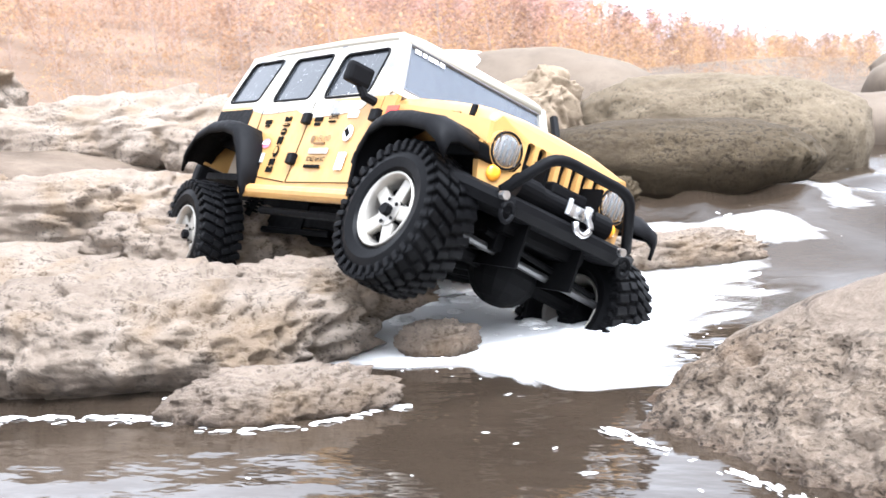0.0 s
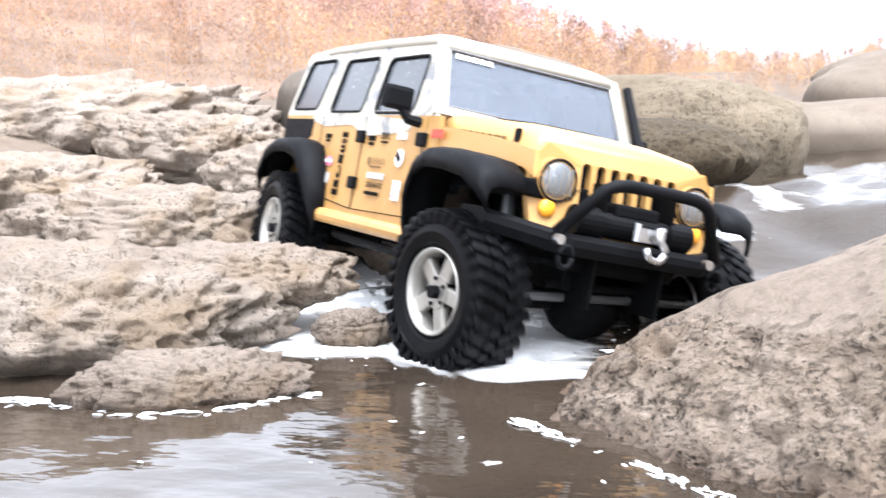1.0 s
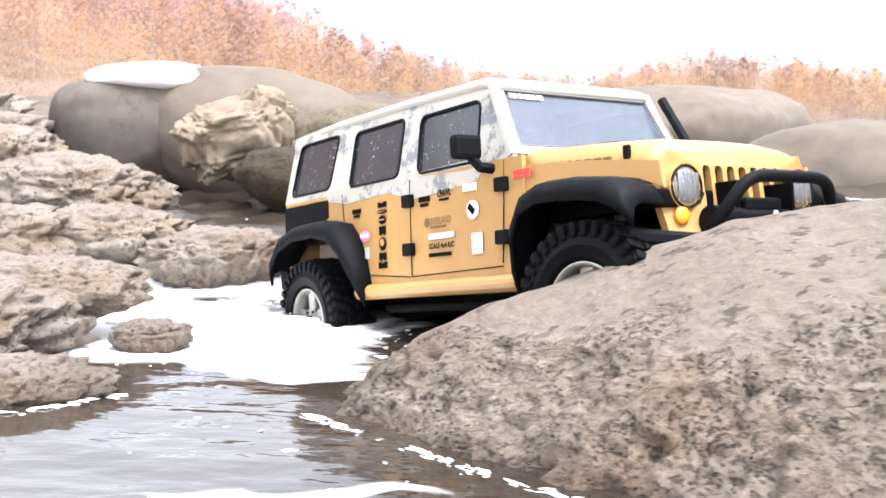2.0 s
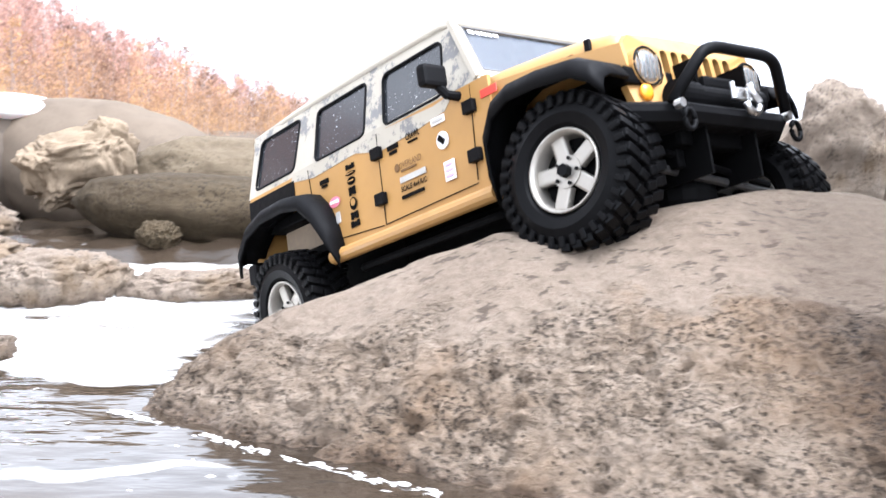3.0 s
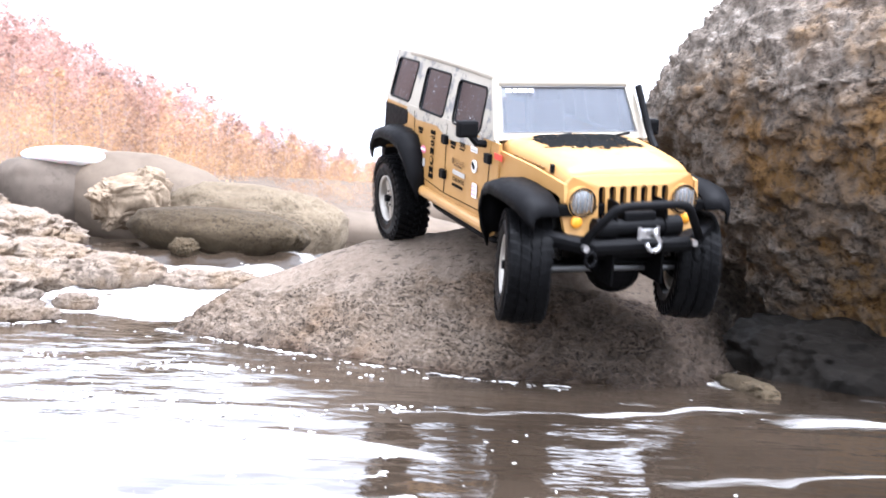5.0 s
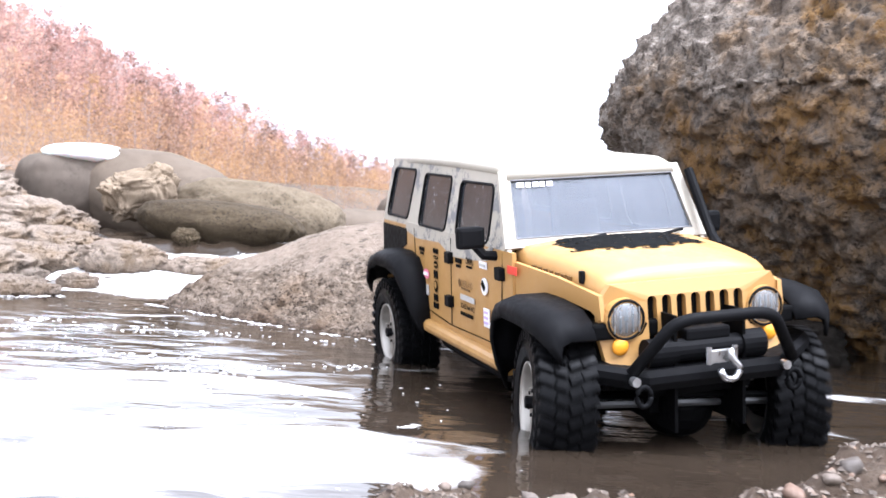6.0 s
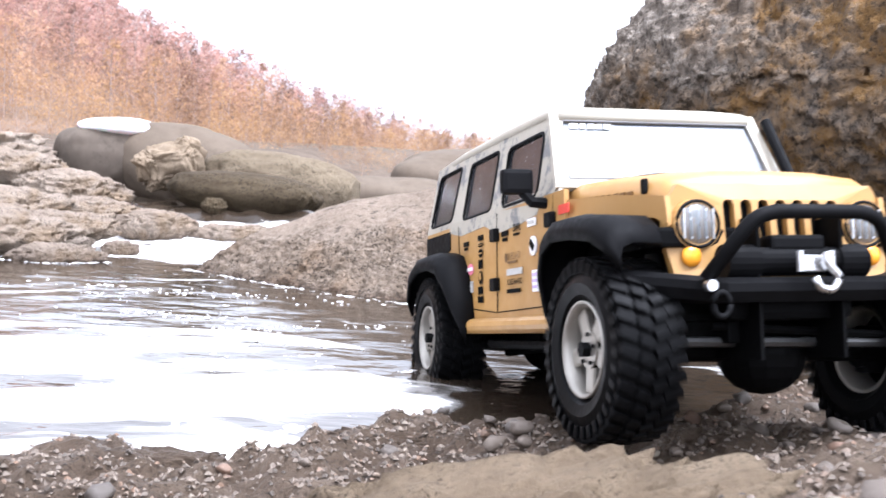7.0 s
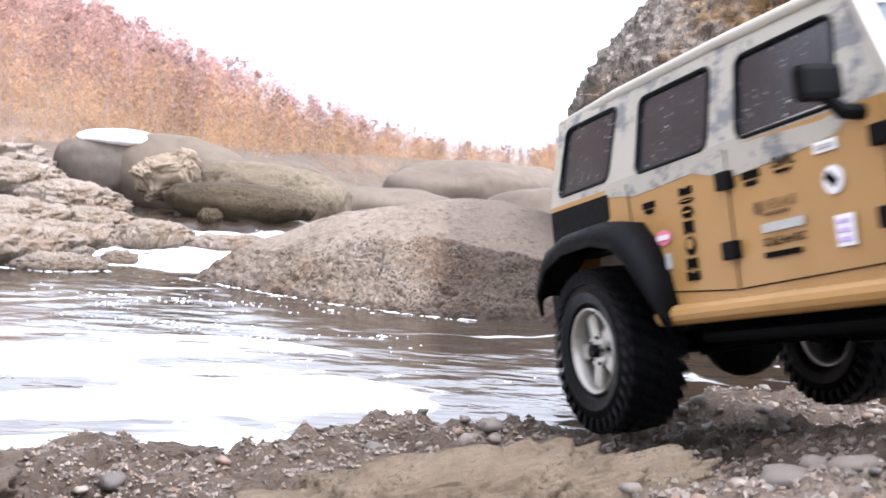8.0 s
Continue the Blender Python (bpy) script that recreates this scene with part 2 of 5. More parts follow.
def water_material():
    m = Mat("muddy_stream_water", 0.06)
    murk = m.noise(5, 4)
    col = m.ramp(murk, [(0.3, (0.018, 0.013, 0.009)), (0.7, (0.040, 0.029, 0.020))])
    # lather drawn out along the current, with sky reflection painted white into it
    swirl = m.noise(3.2, 3, 0.5)
    warp = m.n.new("ShaderNodeVectorMath")
    warp.operation = "ADD"
    off = m.n.new("ShaderNodeCombineXYZ")
    m.l.new(m.math("MULTIPLY", swirl, 0.5), off.inputs[0])
    m.l.new(m.math("MULTIPLY", swirl, 0.32), off.inputs[1])
    m.l.new(m.tc, warp.inputs[0])
    m.l.new(off.outputs[0], warp.inputs[1])
    mp = m.n.new("ShaderNodeMapping")
    mp.inputs["Rotation"].default_value = (0, 0, radians(30))
    mp.inputs["Scale"].default_value = (2.2, 7.5, 1)
    m.l.new(warp.outputs[0], mp.inputs["Vector"])
    k = m.n.new("ShaderNodeTexNoise")
    k.inputs["Scale"].default_value, k.inputs["Detail"].default_value = 1.6, 7
    m.l.new(mp.outputs[0], k.inputs["Vector"])
    sx = m.n.new("ShaderNodeSeparateXYZ")
    m.l.new(m.tc, sx.inputs[0])
    x, y, z = sx.outputs
    # painted sky reflection with foam by the near shore; broken water above the pool
    pool_glare = m.math("MULTIPLY", m.grey(y, 1.16, 0.98), m.math("MULTIPLY", m.grey(y, 0.58, 0.70), m.grey(m.math("ADD", x, m.math("MULTIPLY", m.math("SUBTRACT", y, 0.9), 0.6)), 0.03, -0.07)))
    rapid = m.math("MULTIPLY", m.math("MULTIPLY", m.grey(y, 1.56, 1.70), m.grey(y, 2.06, 1.94)), m.grey(x, -0.31, -0.42))
    amount = m.math("MAXIMUM", m.math("MULTIPLY", pool_glare, 0.18), m.math("MULTIPLY", rapid, 0.28))
    lather_glare = m.grey(m.math("ADD", k.outputs["Fac"], amount), 0.625, 0.75)
    bits = m.grey(m.math("ADD", m.noise(34, 3), m.math("MULTIPLY", amount, 0.4)), 0.70, 0.73)
    lather_glare = m.math("MAXIMUM", lather_glare, bits)
    m.set(Base_Color=m.mix(lather_glare, col, (0.86, 0.85, 0.83)), Roughness=m.grey(lather_glare, 0, 1, 0.05, 0.6), IOR=1.45)
    ripple = m.math("ADD", m.noise(26, 3, 0.5, (1, 2.2, 1)), m.math("MULTIPLY", m.noise(9, 2, 0.5, (1, 2.6, 1)), 1.6))
    ripple = m.math("ADD", ripple, m.math("MULTIPLY", lather_glare, 0.25))
    broken = m.math("MULTIPLY", m.grey(y, 1.75, 1.95), m.math("MULTIPLY", m.noise(55, 5, 0.65, (1, 1.8, 1)), 7.0))
    m.bump(m.math("ADD", ripple, broken), 0.075, 0.012)
    return m.m


M_WATER = water_material()


def bed_material():
    m = Mat("silty_ground", 0.9)
    m.set(Base_Color=m.ramp(m.noise(9, 8, 0.7), [(0.3, (0.05, 0.038, 0.028)), (0.5, (0.105, 0.08, 0.06)), (0.75, (0.17, 0.132, 0.10))]), Specular_IOR_Level=0.1)
    m.bump(m.noise(60, 8, 0.7), 0.6, 0.01)
    return m.m


M_BED = bed_material()


def hill_material():
    m = Mat("leaf_litter_slope", 0.95)
    m.set(Base_Color=m.ramp(m.noise(0.5, 8, 0.7), [(0.3, (0.095, 0.066, 0.047)), (0.5, (0.14, 0.097, 0.07)), (0.75, (0.19, 0.135, 0.10))]), Specular_IOR_Level=0.1)
    return m.m


M_HILL = hill_material()


def foliage_material():
    m = Mat("autumn_twigs", 0.9)
    r = m.n.new("ShaderNodeNewGeometry").outputs["Random Per Island"]
    tree = m.noise(0.9, 3, 0.5, (1, 1, 0.35))
    sx = m.n.new("ShaderNodeSeparateXYZ")
    m.l.new(m.tc, sx.inputs[0])
    v = m.math("ADD", m.math("MULTIPLY", r, 0.05), m.math("MULTIPLY", tree, 0.97))
    bare = m.ramp(v, [(0.38, (0.15, 0.105, 0.09)), (0.48, (0.30, 0.19, 0.163)), (0.57, (0.41, 0.265, 0.22)), (0.68, (0.47, 0.35, 0.29))])
    leafy = m.ramp(v, [(0.38, (0.11, 0.076, 0.052)), (0.48, (0.22, 0.146, 0.088)), (0.57, (0.35, 0.235, 0.115)), (0.68, (0.44, 0.32, 0.165))])
    high = m.grey(m.math("ADD", sx.outputs[2], m.math("MULTIPLY", m.noise(0.3, 3), 3.0)), 1.9, 4.0)
    m.set(Base_Color=m.mix(1.0, m.mix(high, leafy, bare), (1.22, 1.08, 1.06), "MULTIPLY"), Specular_IOR_Level=0.1)
    # rounded normals, as of a whole crown rather than of single twigs
    soft = m.n.new("ShaderNodeVectorMath")
    soft.operation = "MULTIPLY_ADD"
    m.l.new(m.n.new("ShaderNodeNewGeometry").outputs["Normal"], soft.inputs[0])
    soft.inputs[1].default_value = (0.35, 0.35, 0.35)
    soft.inputs[2].default_value = (0.0, -0.55, 0.75)
    unit = m.n.new("ShaderNodeVectorMath")
    unit.operation = "NORMALIZE"
    m.l.new(soft.outputs[0], unit.inputs[0])
    m.l.new(unit.outputs[0], m.b.inputs["Normal"])
    # thin leaves and twigs let some of the light through
    thin = m.n.new("ShaderNodeBsdfTranslucent")
    m.l.new(m.b.inputs["Base Color"].links[0].from_socket, thin.inputs["Color"])
    both = m.n.new("ShaderNodeMixShader")
    both.inputs[0].default_value = 0.4
    m.l.new(m.b.outputs[0], both.inputs[1])
    m.l.new(thin.outputs[0], both.inputs[2])
    m.l.new(both.outputs[0], m.n["Material Output"].inputs["Surface"])
    return m.m


M_TWIG = foliage_material()


def bark_material():
    m = Mat("grey_bark", 0.9)
    m.set(Base_Color=m.ramp(m.noise(2, 5), [(0.3, (0.26, 0.19, 0.16)), (0.7, (0.38, 0.29, 0.25))]))
    return m.m


M_BARK = bark_material()


def paint(name, base, rough=0.38, worn=None, dirt=0.25):
    m = Mat(name, rough)
    f = m.noise(70, 6, 0.7)
    col = m.mix(m.grey(m.noise(18, 5), 0.45, 0.8, 0, dirt), base, tuple(c * 0.55 for c in base))
    if worn:
        col = m.mix(m.grey(m.noise(34, 8, 0.8), 0.52, 0.56), col, worn)
    m.set(Base_Color=col, Roughness=m.grey(f, 0.3, 0.7, rough - 0.08, rough + 0.15))
    m.bump(f, 0.06, 0.001)
    return m.m


def plain(name, base, rough=0.5, metal=0.0, grain=180.0, vary=0.35, shine=0.5):
    m = Mat(name, rough, metal)
    m.set(Specular_IOR_Level=shine)
    f = m.noise(grain, 5, 0.65)
    m.set(Base_Color=m.mix(m.grey(f, 0.35, 0.75, 0, vary), base, tuple(min(1, c * 1.8 + 0.002) for c in base)), Roughness=m.grey(f, 0.3, 0.7, max(0.02, rough - 0.1), rough + 0.12))
    m.bump(f, 0.12, 0.001)
    return m.m


M_YELLOW = paint("mustard_yellow_paint", (0.40, 0.222, 0.068), 0.40)
M_CREAM = paint("chipped_cream_paint", (0.42, 0.385, 0.315), 0.45, None)
M_WORN = paint("cream_paint_worn_to_grey", (0.40, 0.367, 0.302), 0.5, (0.17, 0.17, 0.17))
M_BLACK = plain("black_moulded_plastic", (0.004, 0.004, 0.0045), 0.58, shine=0.07)
M_RUBBER = plain("wet_black_rubber", (0.003, 0.003, 0.0033), 0.40, 0, 140, shine=0.06)
M_CHASSIS = plain("grimy_black_steel", (0.002, 0.002, 0.0022), 0.6, 0.0, shine=0.05)
M_STEEL = plain("scuffed_bright_steel", (0.55, 0.55, 0.55), 0.32, 1.0)
M_RODS = plain("dark_steel", (0.09, 0.09, 0.09), 0.4, 0.8)
M_RIM = plain("dull_silver_wheel", (0.34, 0.32, 0.285), 0.42, 0.75, 60)
M_DECAL = plain("black_vinyl", (0.004, 0.004, 0.004), 0.7, shine=0.04)
M_TONAL = plain("dark_ochre_vinyl", (0.12, 0.058, 0.014), 0.5)
M_WHITE = plain("white_vinyl", (0.78, 0.77, 0.78), 0.5)
M_PINK = plain("pink_vinyl", (0.72, 0.20, 0.28), 0.5)
M_LILAC = plain("lilac_print", (0.50, 0.38, 0.66), 0.5)
M_RED = plain("red_vinyl", (0.60, 0.05, 0.03), 0.5)
M_SEAL = plain("grey_rubber_seal", (0.12, 0.12, 0.125), 0.6)
M_GREY = plain("grey_vinyl", (0.40, 0.39, 0.37), 0.5)
M_AMBER = plain("amber_lens", (0.80, 0.30, 0.02), 0.15)
M_TAIL = plain("red_lens", (0.45, 0.02, 0.02), 0.2)
M_SEAT = plain("black_seat_vinyl", (0.02, 0.02, 0.022), 0.6)
M_TAN = plain("tan_interior", (0.22, 0.17, 0.12), 0.7)


def glass(name, tint, alpha, rough, ior, wet=0.8):
    m = Mat(name, rough)
    smear = m.noise(34, 6, 0.7, (1, 1, 0.5))
    drops = m.math("MULTIPLY", m.grey(m.noise(520, 2, 0.5), 0.67, 0.70), m.grey(m.noise(60, 3), 0.45, 0.6))
    m.set(Base_Color=m.mix(m.math("MULTIPLY", drops, wet), tint, (0.7, 0.7, 0.7)), Alpha=m.grey(smear, 0.3, 0.75, alpha - 0.12, alpha + 0.14), IOR=ior, Roughness=m.grey(smear, 0.35, 0.75, rough, rough + 0.15))
    return m.m


M_TINT = glass("dusty_smoked_window", (0.028, 0.031, 0.035), 0.97, 0.12, 1.5)
M_SCREEN = glass("dusty_clear_windscreen", (0.105, 0.117, 0.138), 0.62, 0.06, 1.5, 0.06)
M_LENS = glass("clear_headlight_lens", (0.16, 0.18, 0.195), 0.62, 0.06, 1.6)


# ---- mesh helpers ----
def mesh_of(name, bm, mat=None, smooth=True):
    me = bpy.data.meshes.new(name)
    bm.normal_update()
    bm.to_mesh(me)
    bm.free()
    if mat:
        me.materials.append(mat)
    if smooth:
        me.polygons.foreach_set("use_smooth", [True] * len(me.polygons))
    return me


def part(name, bm, mat, parent, label="", smooth=False):
    ob = new(name, mesh_of(name, bm, mat, smooth))
    ob.parent = parent
    return tagged(ob, label)


def box(bm, c, s, rot=None, bevel=0.0):
    m = Matrix.Translation(c) @ (rot.to_4x4() if rot else Matrix.Identity(4)) @ Matrix.Diagonal((*s, 1))
    r = bmesh.ops.create_cube(bm, size=1.0, matrix=m)
    if bevel:
        es = list({e for v in r["verts"] for e in v.link_edges})
        bmesh.ops.bevel(bm, geom=es, offset=bevel, segments=2, affect="EDGES", profile=0.6)
    return bm


def cyl(bm, a, b, r, seg=14, r2=None):
    a, b = Vector(a), Vector(b)
    d = b - a
    m = Matrix.Translation((a + b) / 2) @ d.to_track_quat("Z", "Y").to_matrix().to_4x4()
    bmesh.ops.create_cone(bm, cap_ends=True, segments=seg, radius1=r, radius2=r if r2 is None else r2, depth=d.length, matrix=m)
    return bm


def tube(bm, pts, r, seg=10):
    """A round bar swept along points, with closed ends."""
    pts = [Vector(p) for p in pts]
    rings = []
    for i, p in enumerate(pts):
        d = (pts[min(i + 1, len(pts) - 1)] - pts[max(i - 1, 0)]).normalized()
        q = d.to_track_quat("Z", "Y")
        rings.append([bm.verts.new(p + q @ Vector((r * math.cos(a), r * math.sin(a), 0))) for a in [2 * math.pi * k / seg for k in range(seg)]])
    for r0, r1 in zip(rings, rings[1:]):
        for k in range(seg):
            bm.faces.new((r0[k], r0[(k + 1) % seg], r1[(k + 1) % seg], r1[k]))
    bm.faces.new(rings[0][::-1])
    bm.faces.new(rings[-1])
    return bm


def bent(pts, steps=5, corner=0.35):
    """Rounds the corners of a line of points."""
    pts = [Vector(p) for p in pts]
    out = [pts[0]]
    for a, b, c in zip(pts, pts[1:], pts[2:]):
        p, q = b.lerp(a, corner), b.lerp(c, corner)
        out += [p.lerp(b, k / steps).lerp(b.lerp(q, k / steps), k / steps) for k in range(steps + 1)]
    return out + [pts[-1]]


def panel(bm, outer, holes, thick, lean):
    """A plate drawn in x and z with holes through it; lean(x, z) gives its outer y."""
    edges = []
    for loop in (outer, *holes):
        vs = [bm.verts.new((x, 0, z)) for x, z in loop]
        edges += [bm.edges.new((vs[i], vs[(i + 1) % len(vs)])) for i in range(len(vs))]
    bmesh.ops.triangle_fill(bm, use_beauty=True, edges=edges)
    faces = list(bm.faces)
    back = bmesh.ops.extrude_face_region(bm, geom=faces)
    inner = {v for v in back["geom"] if isinstance(v, bmesh.types.BMVert)}
    for v in bm.verts:
        y = lean(v.co.x, v.co.z)
        v.co.y = y - math.copysign(thick, y) if v in inner else y
    bmesh.ops.recalc_face_normals(bm, faces=bm.faces)
    return bm


def rounded(x0, z0, x1, z1, r, seg=3, slant=0.0):
    """A rectangle with round corners; slant pushes the top along x."""
    out = []
    for cx, cz, a0 in ((x1 - r, z1 - r, 0), (x0 + r, z1 - r, 90), (x0 + r, z0 + r, 180), (x1 - r, z0 + r, 270)):
        for k in range(seg + 1):
            a = radians(a0 + 90 * k / seg)
            x, z = cx + r * math.cos(a), cz + r * math.sin(a)
            out.append((x + slant * (z - z0) / (z1 - z0), z))
    return out


def loft(bm, rings):
    """Skins rings of equal count and caps the ends."""
    vs = [[bm.verts.new(p) for p in ring] for ring in rings]
    n = len(vs[0])
    for a, b in zip(vs, vs[1:]):
        for k in range(n):
            bm.faces.new((a[k], a[(k + 1) % n], b[(k + 1) % n], b[k]))
    bm.faces.new(vs[0][::-1])
    bm.faces.new(vs[-1])
    bmesh.ops.recalc_face_normals(bm, faces=bm.faces)
    return bm


# ---- the ground and the water ----
def fbm(p, octaves=4, h=0.9):
    return noise.fractal(p, h, 2.1, octaves)


def smooth(a, b, x):
    t = min(1.0, max(0.0, (x - a) / (b - a)))
    return t * t * (3 - 2 * t)


def grid_mesh(name, xs, ys, height, mat):
    verts = [(x, y, height(x, y)) for y in ys for x in xs]
    n = len(xs)
    faces = [(j * n + i, j * n + i + 1, (j + 1) * n + i + 1, (j + 1) * n + i) for j in range(len(ys) - 1) for i in range(n - 1)]
    me = bpy.data.meshes.new(name)
    me.from_pydata(verts, [], faces)
    me.materials.append(mat)
    me.polygons.foreach_set("use_smooth", [True] * len(me.polygons))
    return new(name, me)


def spaced(a, b, fine0, fine1, step, far=1.35):
    """Coordinates that are close between fine0 and fine1, and spread out beyond."""
    mid = list(np.arange(fine0, fine1 + step / 2, step))
    lo, hi, s = [], [], step
    while (lo[-1] if lo else fine0) > a:
        s *= far
        lo.append((lo[-1] if lo else fine0) - s)
    s = step
    while (hi[-1] if hi else fine1) < b:
        s *= far
        hi.append((hi[-1] if hi else fine1) + s)
    return [float(v) for v in lo[::-1] + mid + hi]


def shore_line(x):
    """The y of the near waterline."""
    return 0.61 + 0.03 * smooth(-0.2, -0.1, x) + 0.10 * smooth(-0.07, 0.0, x) + 0.18 * smooth(0.06, 0.3, x) + 0.9 * smooth(0.45, 0.8, x) + 0.012 * math.sin(x * 31) + 0.008 * math.sin(x * 83 + 1)


def ground_height(x, y):
    d = shore_line(x) - y
    near = -0.02 + 0.006 * fbm(Vector((x * 14, y * 22, 5)), 4) * smooth(-0.03, 0.03, d) + 0.02 * smooth(-0.10, 0.0, d) + 0.014 * smooth(0.0, 0.03, d) + 0.080 * smooth(0.08, 0.60, d) * smooth(0.0, 0.14, x) + 0.05 * smooth(0.6, 3, d)
    bed = -0.035 + 0.01 * fbm(Vector((x * 5, y * 5, 0)), 3)
    z = max(near, bed) if y < 1.2 else bed
    up = smooth(1.92, 2.10, y) * smooth(0.1, -0.3, x)
    z += 0.055 * up
    left = smooth(-0.85, -1.3, x) * smooth(1.2, 1.8, y)
    z += 0.12 * left
    z += 0.12 * smooth(3.2, 12.0, math.hypot(x, y))
    if y < 1.3:
        z += 0.007 * fbm(Vector((x * 45, y * 45, 1)), 5) * smooth(-0.02, 0.03, d)
    return z


def ground_sheet(x, y):
    """The wide ground, lowered where the rough mud of the shore lies on it."""
    inside = smooth(-0.52, -0.46, x) * smooth(0.54, 0.48, x) * smooth(0.22, 0.28, y) * smooth(1.07, 1.0, y)
    return ground_height(x, y) - 0.03 * inside


ground = grid_mesh("ground", spaced(-900, 900, -1.6, 0.9, 0.02), spaced(-900, 900, 0.2, 2.3, 0.0125), ground_sheet, M_BED)
tagged(ground, "brown silt and gravel stream bed with sloping banks", "ground", kind="structure")


def water_height(x, y):
    rise = smooth(1.90, 2.08, y)
    return 0.052 * rise + 0.010 * rise * fbm(Vector((x * 16, y * 22, 3)), 4) + 0.0012 * fbm(Vector((x * 22, y * 40, 8)), 3)


water = grid_mesh("water", spaced(-3.2, 1.6, -1.25, 0.5, 0.012), spaced(0.3, 3.4, 0.6, 2.2, 0.012), water_height, M_WATER)
tagged(water, "brown shallow stream water streaked with white foam and painted sky reflection", "water", kind="structure")


# ---- rocks ----
def ridged(p, octaves=5):
    return noise.ridged_multi_fractal(p, 1.0, 2.1, octaves, 1.0, 2.0)


def rock(name, label, centre, radii, mat, seed, rot=(0, 0, 0), sub=5, square=0.75, lump=0.16, fine=0.03, freq=1.6, group="", flat=None, under=0.0, crag=0.0, cell=2.3):
    """A boulder: a squared-off ball pushed in and out by noise at three sizes."""
    bm = bmesh.new()
    bmesh.ops.create_icosphere(bm, subdivisions=sub, radius=1.0)
    off = Vector((seed * 7.3, seed * 3.1, seed * 5.7))
    mean = (radii[0] * radii[1] * radii[2]) ** (1 / 3)
    for v in bm.verts:
        p = v.co.copy()
        q = Vector([math.copysign(abs(c) ** square, c) for c in p])
        q *= 1.0 / max(0.75, q.length ** 0.35)
        p = Vector([c * min(1.9, r / mean) for c, r in zip(p, radii)])
        n = fbm(p * freq + off, 4) * lump + fbm(p * freq * 5 + off, 5) * fine + noise.noise(p * freq * 17 + off) * fine * 0.28
        if crag:
            d = noise.voronoi(p * freq * cell + off + Vector((0, 0, 3)))[0]
            e = noise.voronoi(p * freq * cell * 2.8 + off)[0]
            n += crag * (1.6 * min(0.35, d[1] - d[0]) - 0.35 + 0.55 * min(0.3, e[1] - e[0]) + 0.5 * ridged(p * freq * cell * 1.3 + off, 4) - 0.5)
        q *= 1 + n
        if flat is not None and q.z > flat:
            q.z = flat + (q.z - flat) * 0.35
        if under and q.z < 0.1:
            k = 1 - under * min(1.0, 0.1 - q.z)
            q.x, q.y = q.x * k, q.y * k
        v.co = Vector((q.x * radii[0], q.y * radii[1], q.z * radii[2]))
    ob = new(name, mesh_of(name, bm, mat))
    ob.matrix_world = pose(*centre, *rot)
    return tagged(ob, label, "boulder" if max(radii) > 0.06 else "rock", group)


def front_line(x):
    """The y at which the slab's front meets the water."""
    pts = ((-0.42, 1.575), (-0.395, 1.548), (-0.30, 1.470), (-0.20, 1.398), (-0.12, 1.348), (-0.03, 1.305), (0.07, 1.285), (0.14, 1.30), (0.19, 1.37), (0.23, 1.50), (0.27, 1.7), (0.40, 1.9))
    return float(np.interp(x, [p[0] for p in pts], [p[1] for p in pts]))


# along x: the ridge of the slab, how far it lies behind the front, and its height
RIDGE = ((-0.44, 0.05, -0.05), (-0.40, 0.05, -0.012), (-0.37, 0.06, 0.012), (-0.34, 0.075, 0.036), (-0.30, 0.10, 0.056), (-0.26, 0.13, 0.070), (-0.22, 0.16, 0.088), (-0.17, 0.185, 0.105), (-0.12, 0.22, 0.113), (-0.06, 0.24, 0.124), (0.0, 0.30, 0.133), (0.06, 0.31, 0.131), (0.12, 0.30, 0.118), (0.17, 0.30, 0.104), (0.205, 0.28, 0.088), (0.225, 0.27, 0.05), (0.245, 0.26, -0.05))


def slab_form(x, depth):
    """Height of the slab at a depth behind its front line, and how far the stream has eaten it there."""
    y = front_line(x) + depth
    back = float(np.interp(x, [p[0] for p in RIDGE], [p[1] for p in RIDGE]))
    top = float(np.interp(x, [p[0] for p in RIDGE], [p[2] for p in RIDGE]))
    s = depth / back
    if s < 0:
        z = -0.012 + 0.9 * depth
    elif s < 1:
        z = -0.012 + (top + 0.012) * (1 - (1 - s) ** 1.28)
    else:
        z = top - (0.19 + 0.05 * smooth(-0.1, -0.3, x) - 0.08 * smooth(-0.1, 0.05, x)) * (depth - back) * smooth(0.0, 0.05, depth - back)
    z -= 0.14 * smooth(0.50, 0.62, depth)
    p = Vector((x * 9, y * 9, z * 14))
    z += 0.0035 * fbm(p * 0.8, 3)
    lip = 0.085 + 0.065 * smooth(-0.30, -0.02, x)
    eaten = 1 - smooth(lip - 0.03, lip + 0.03, depth + 0.035 * noise.noise(p * 1.6))
    eaten = max(eaten, smooth(0.15, 0.20, x))
    return Vector((x, y, z)), eaten


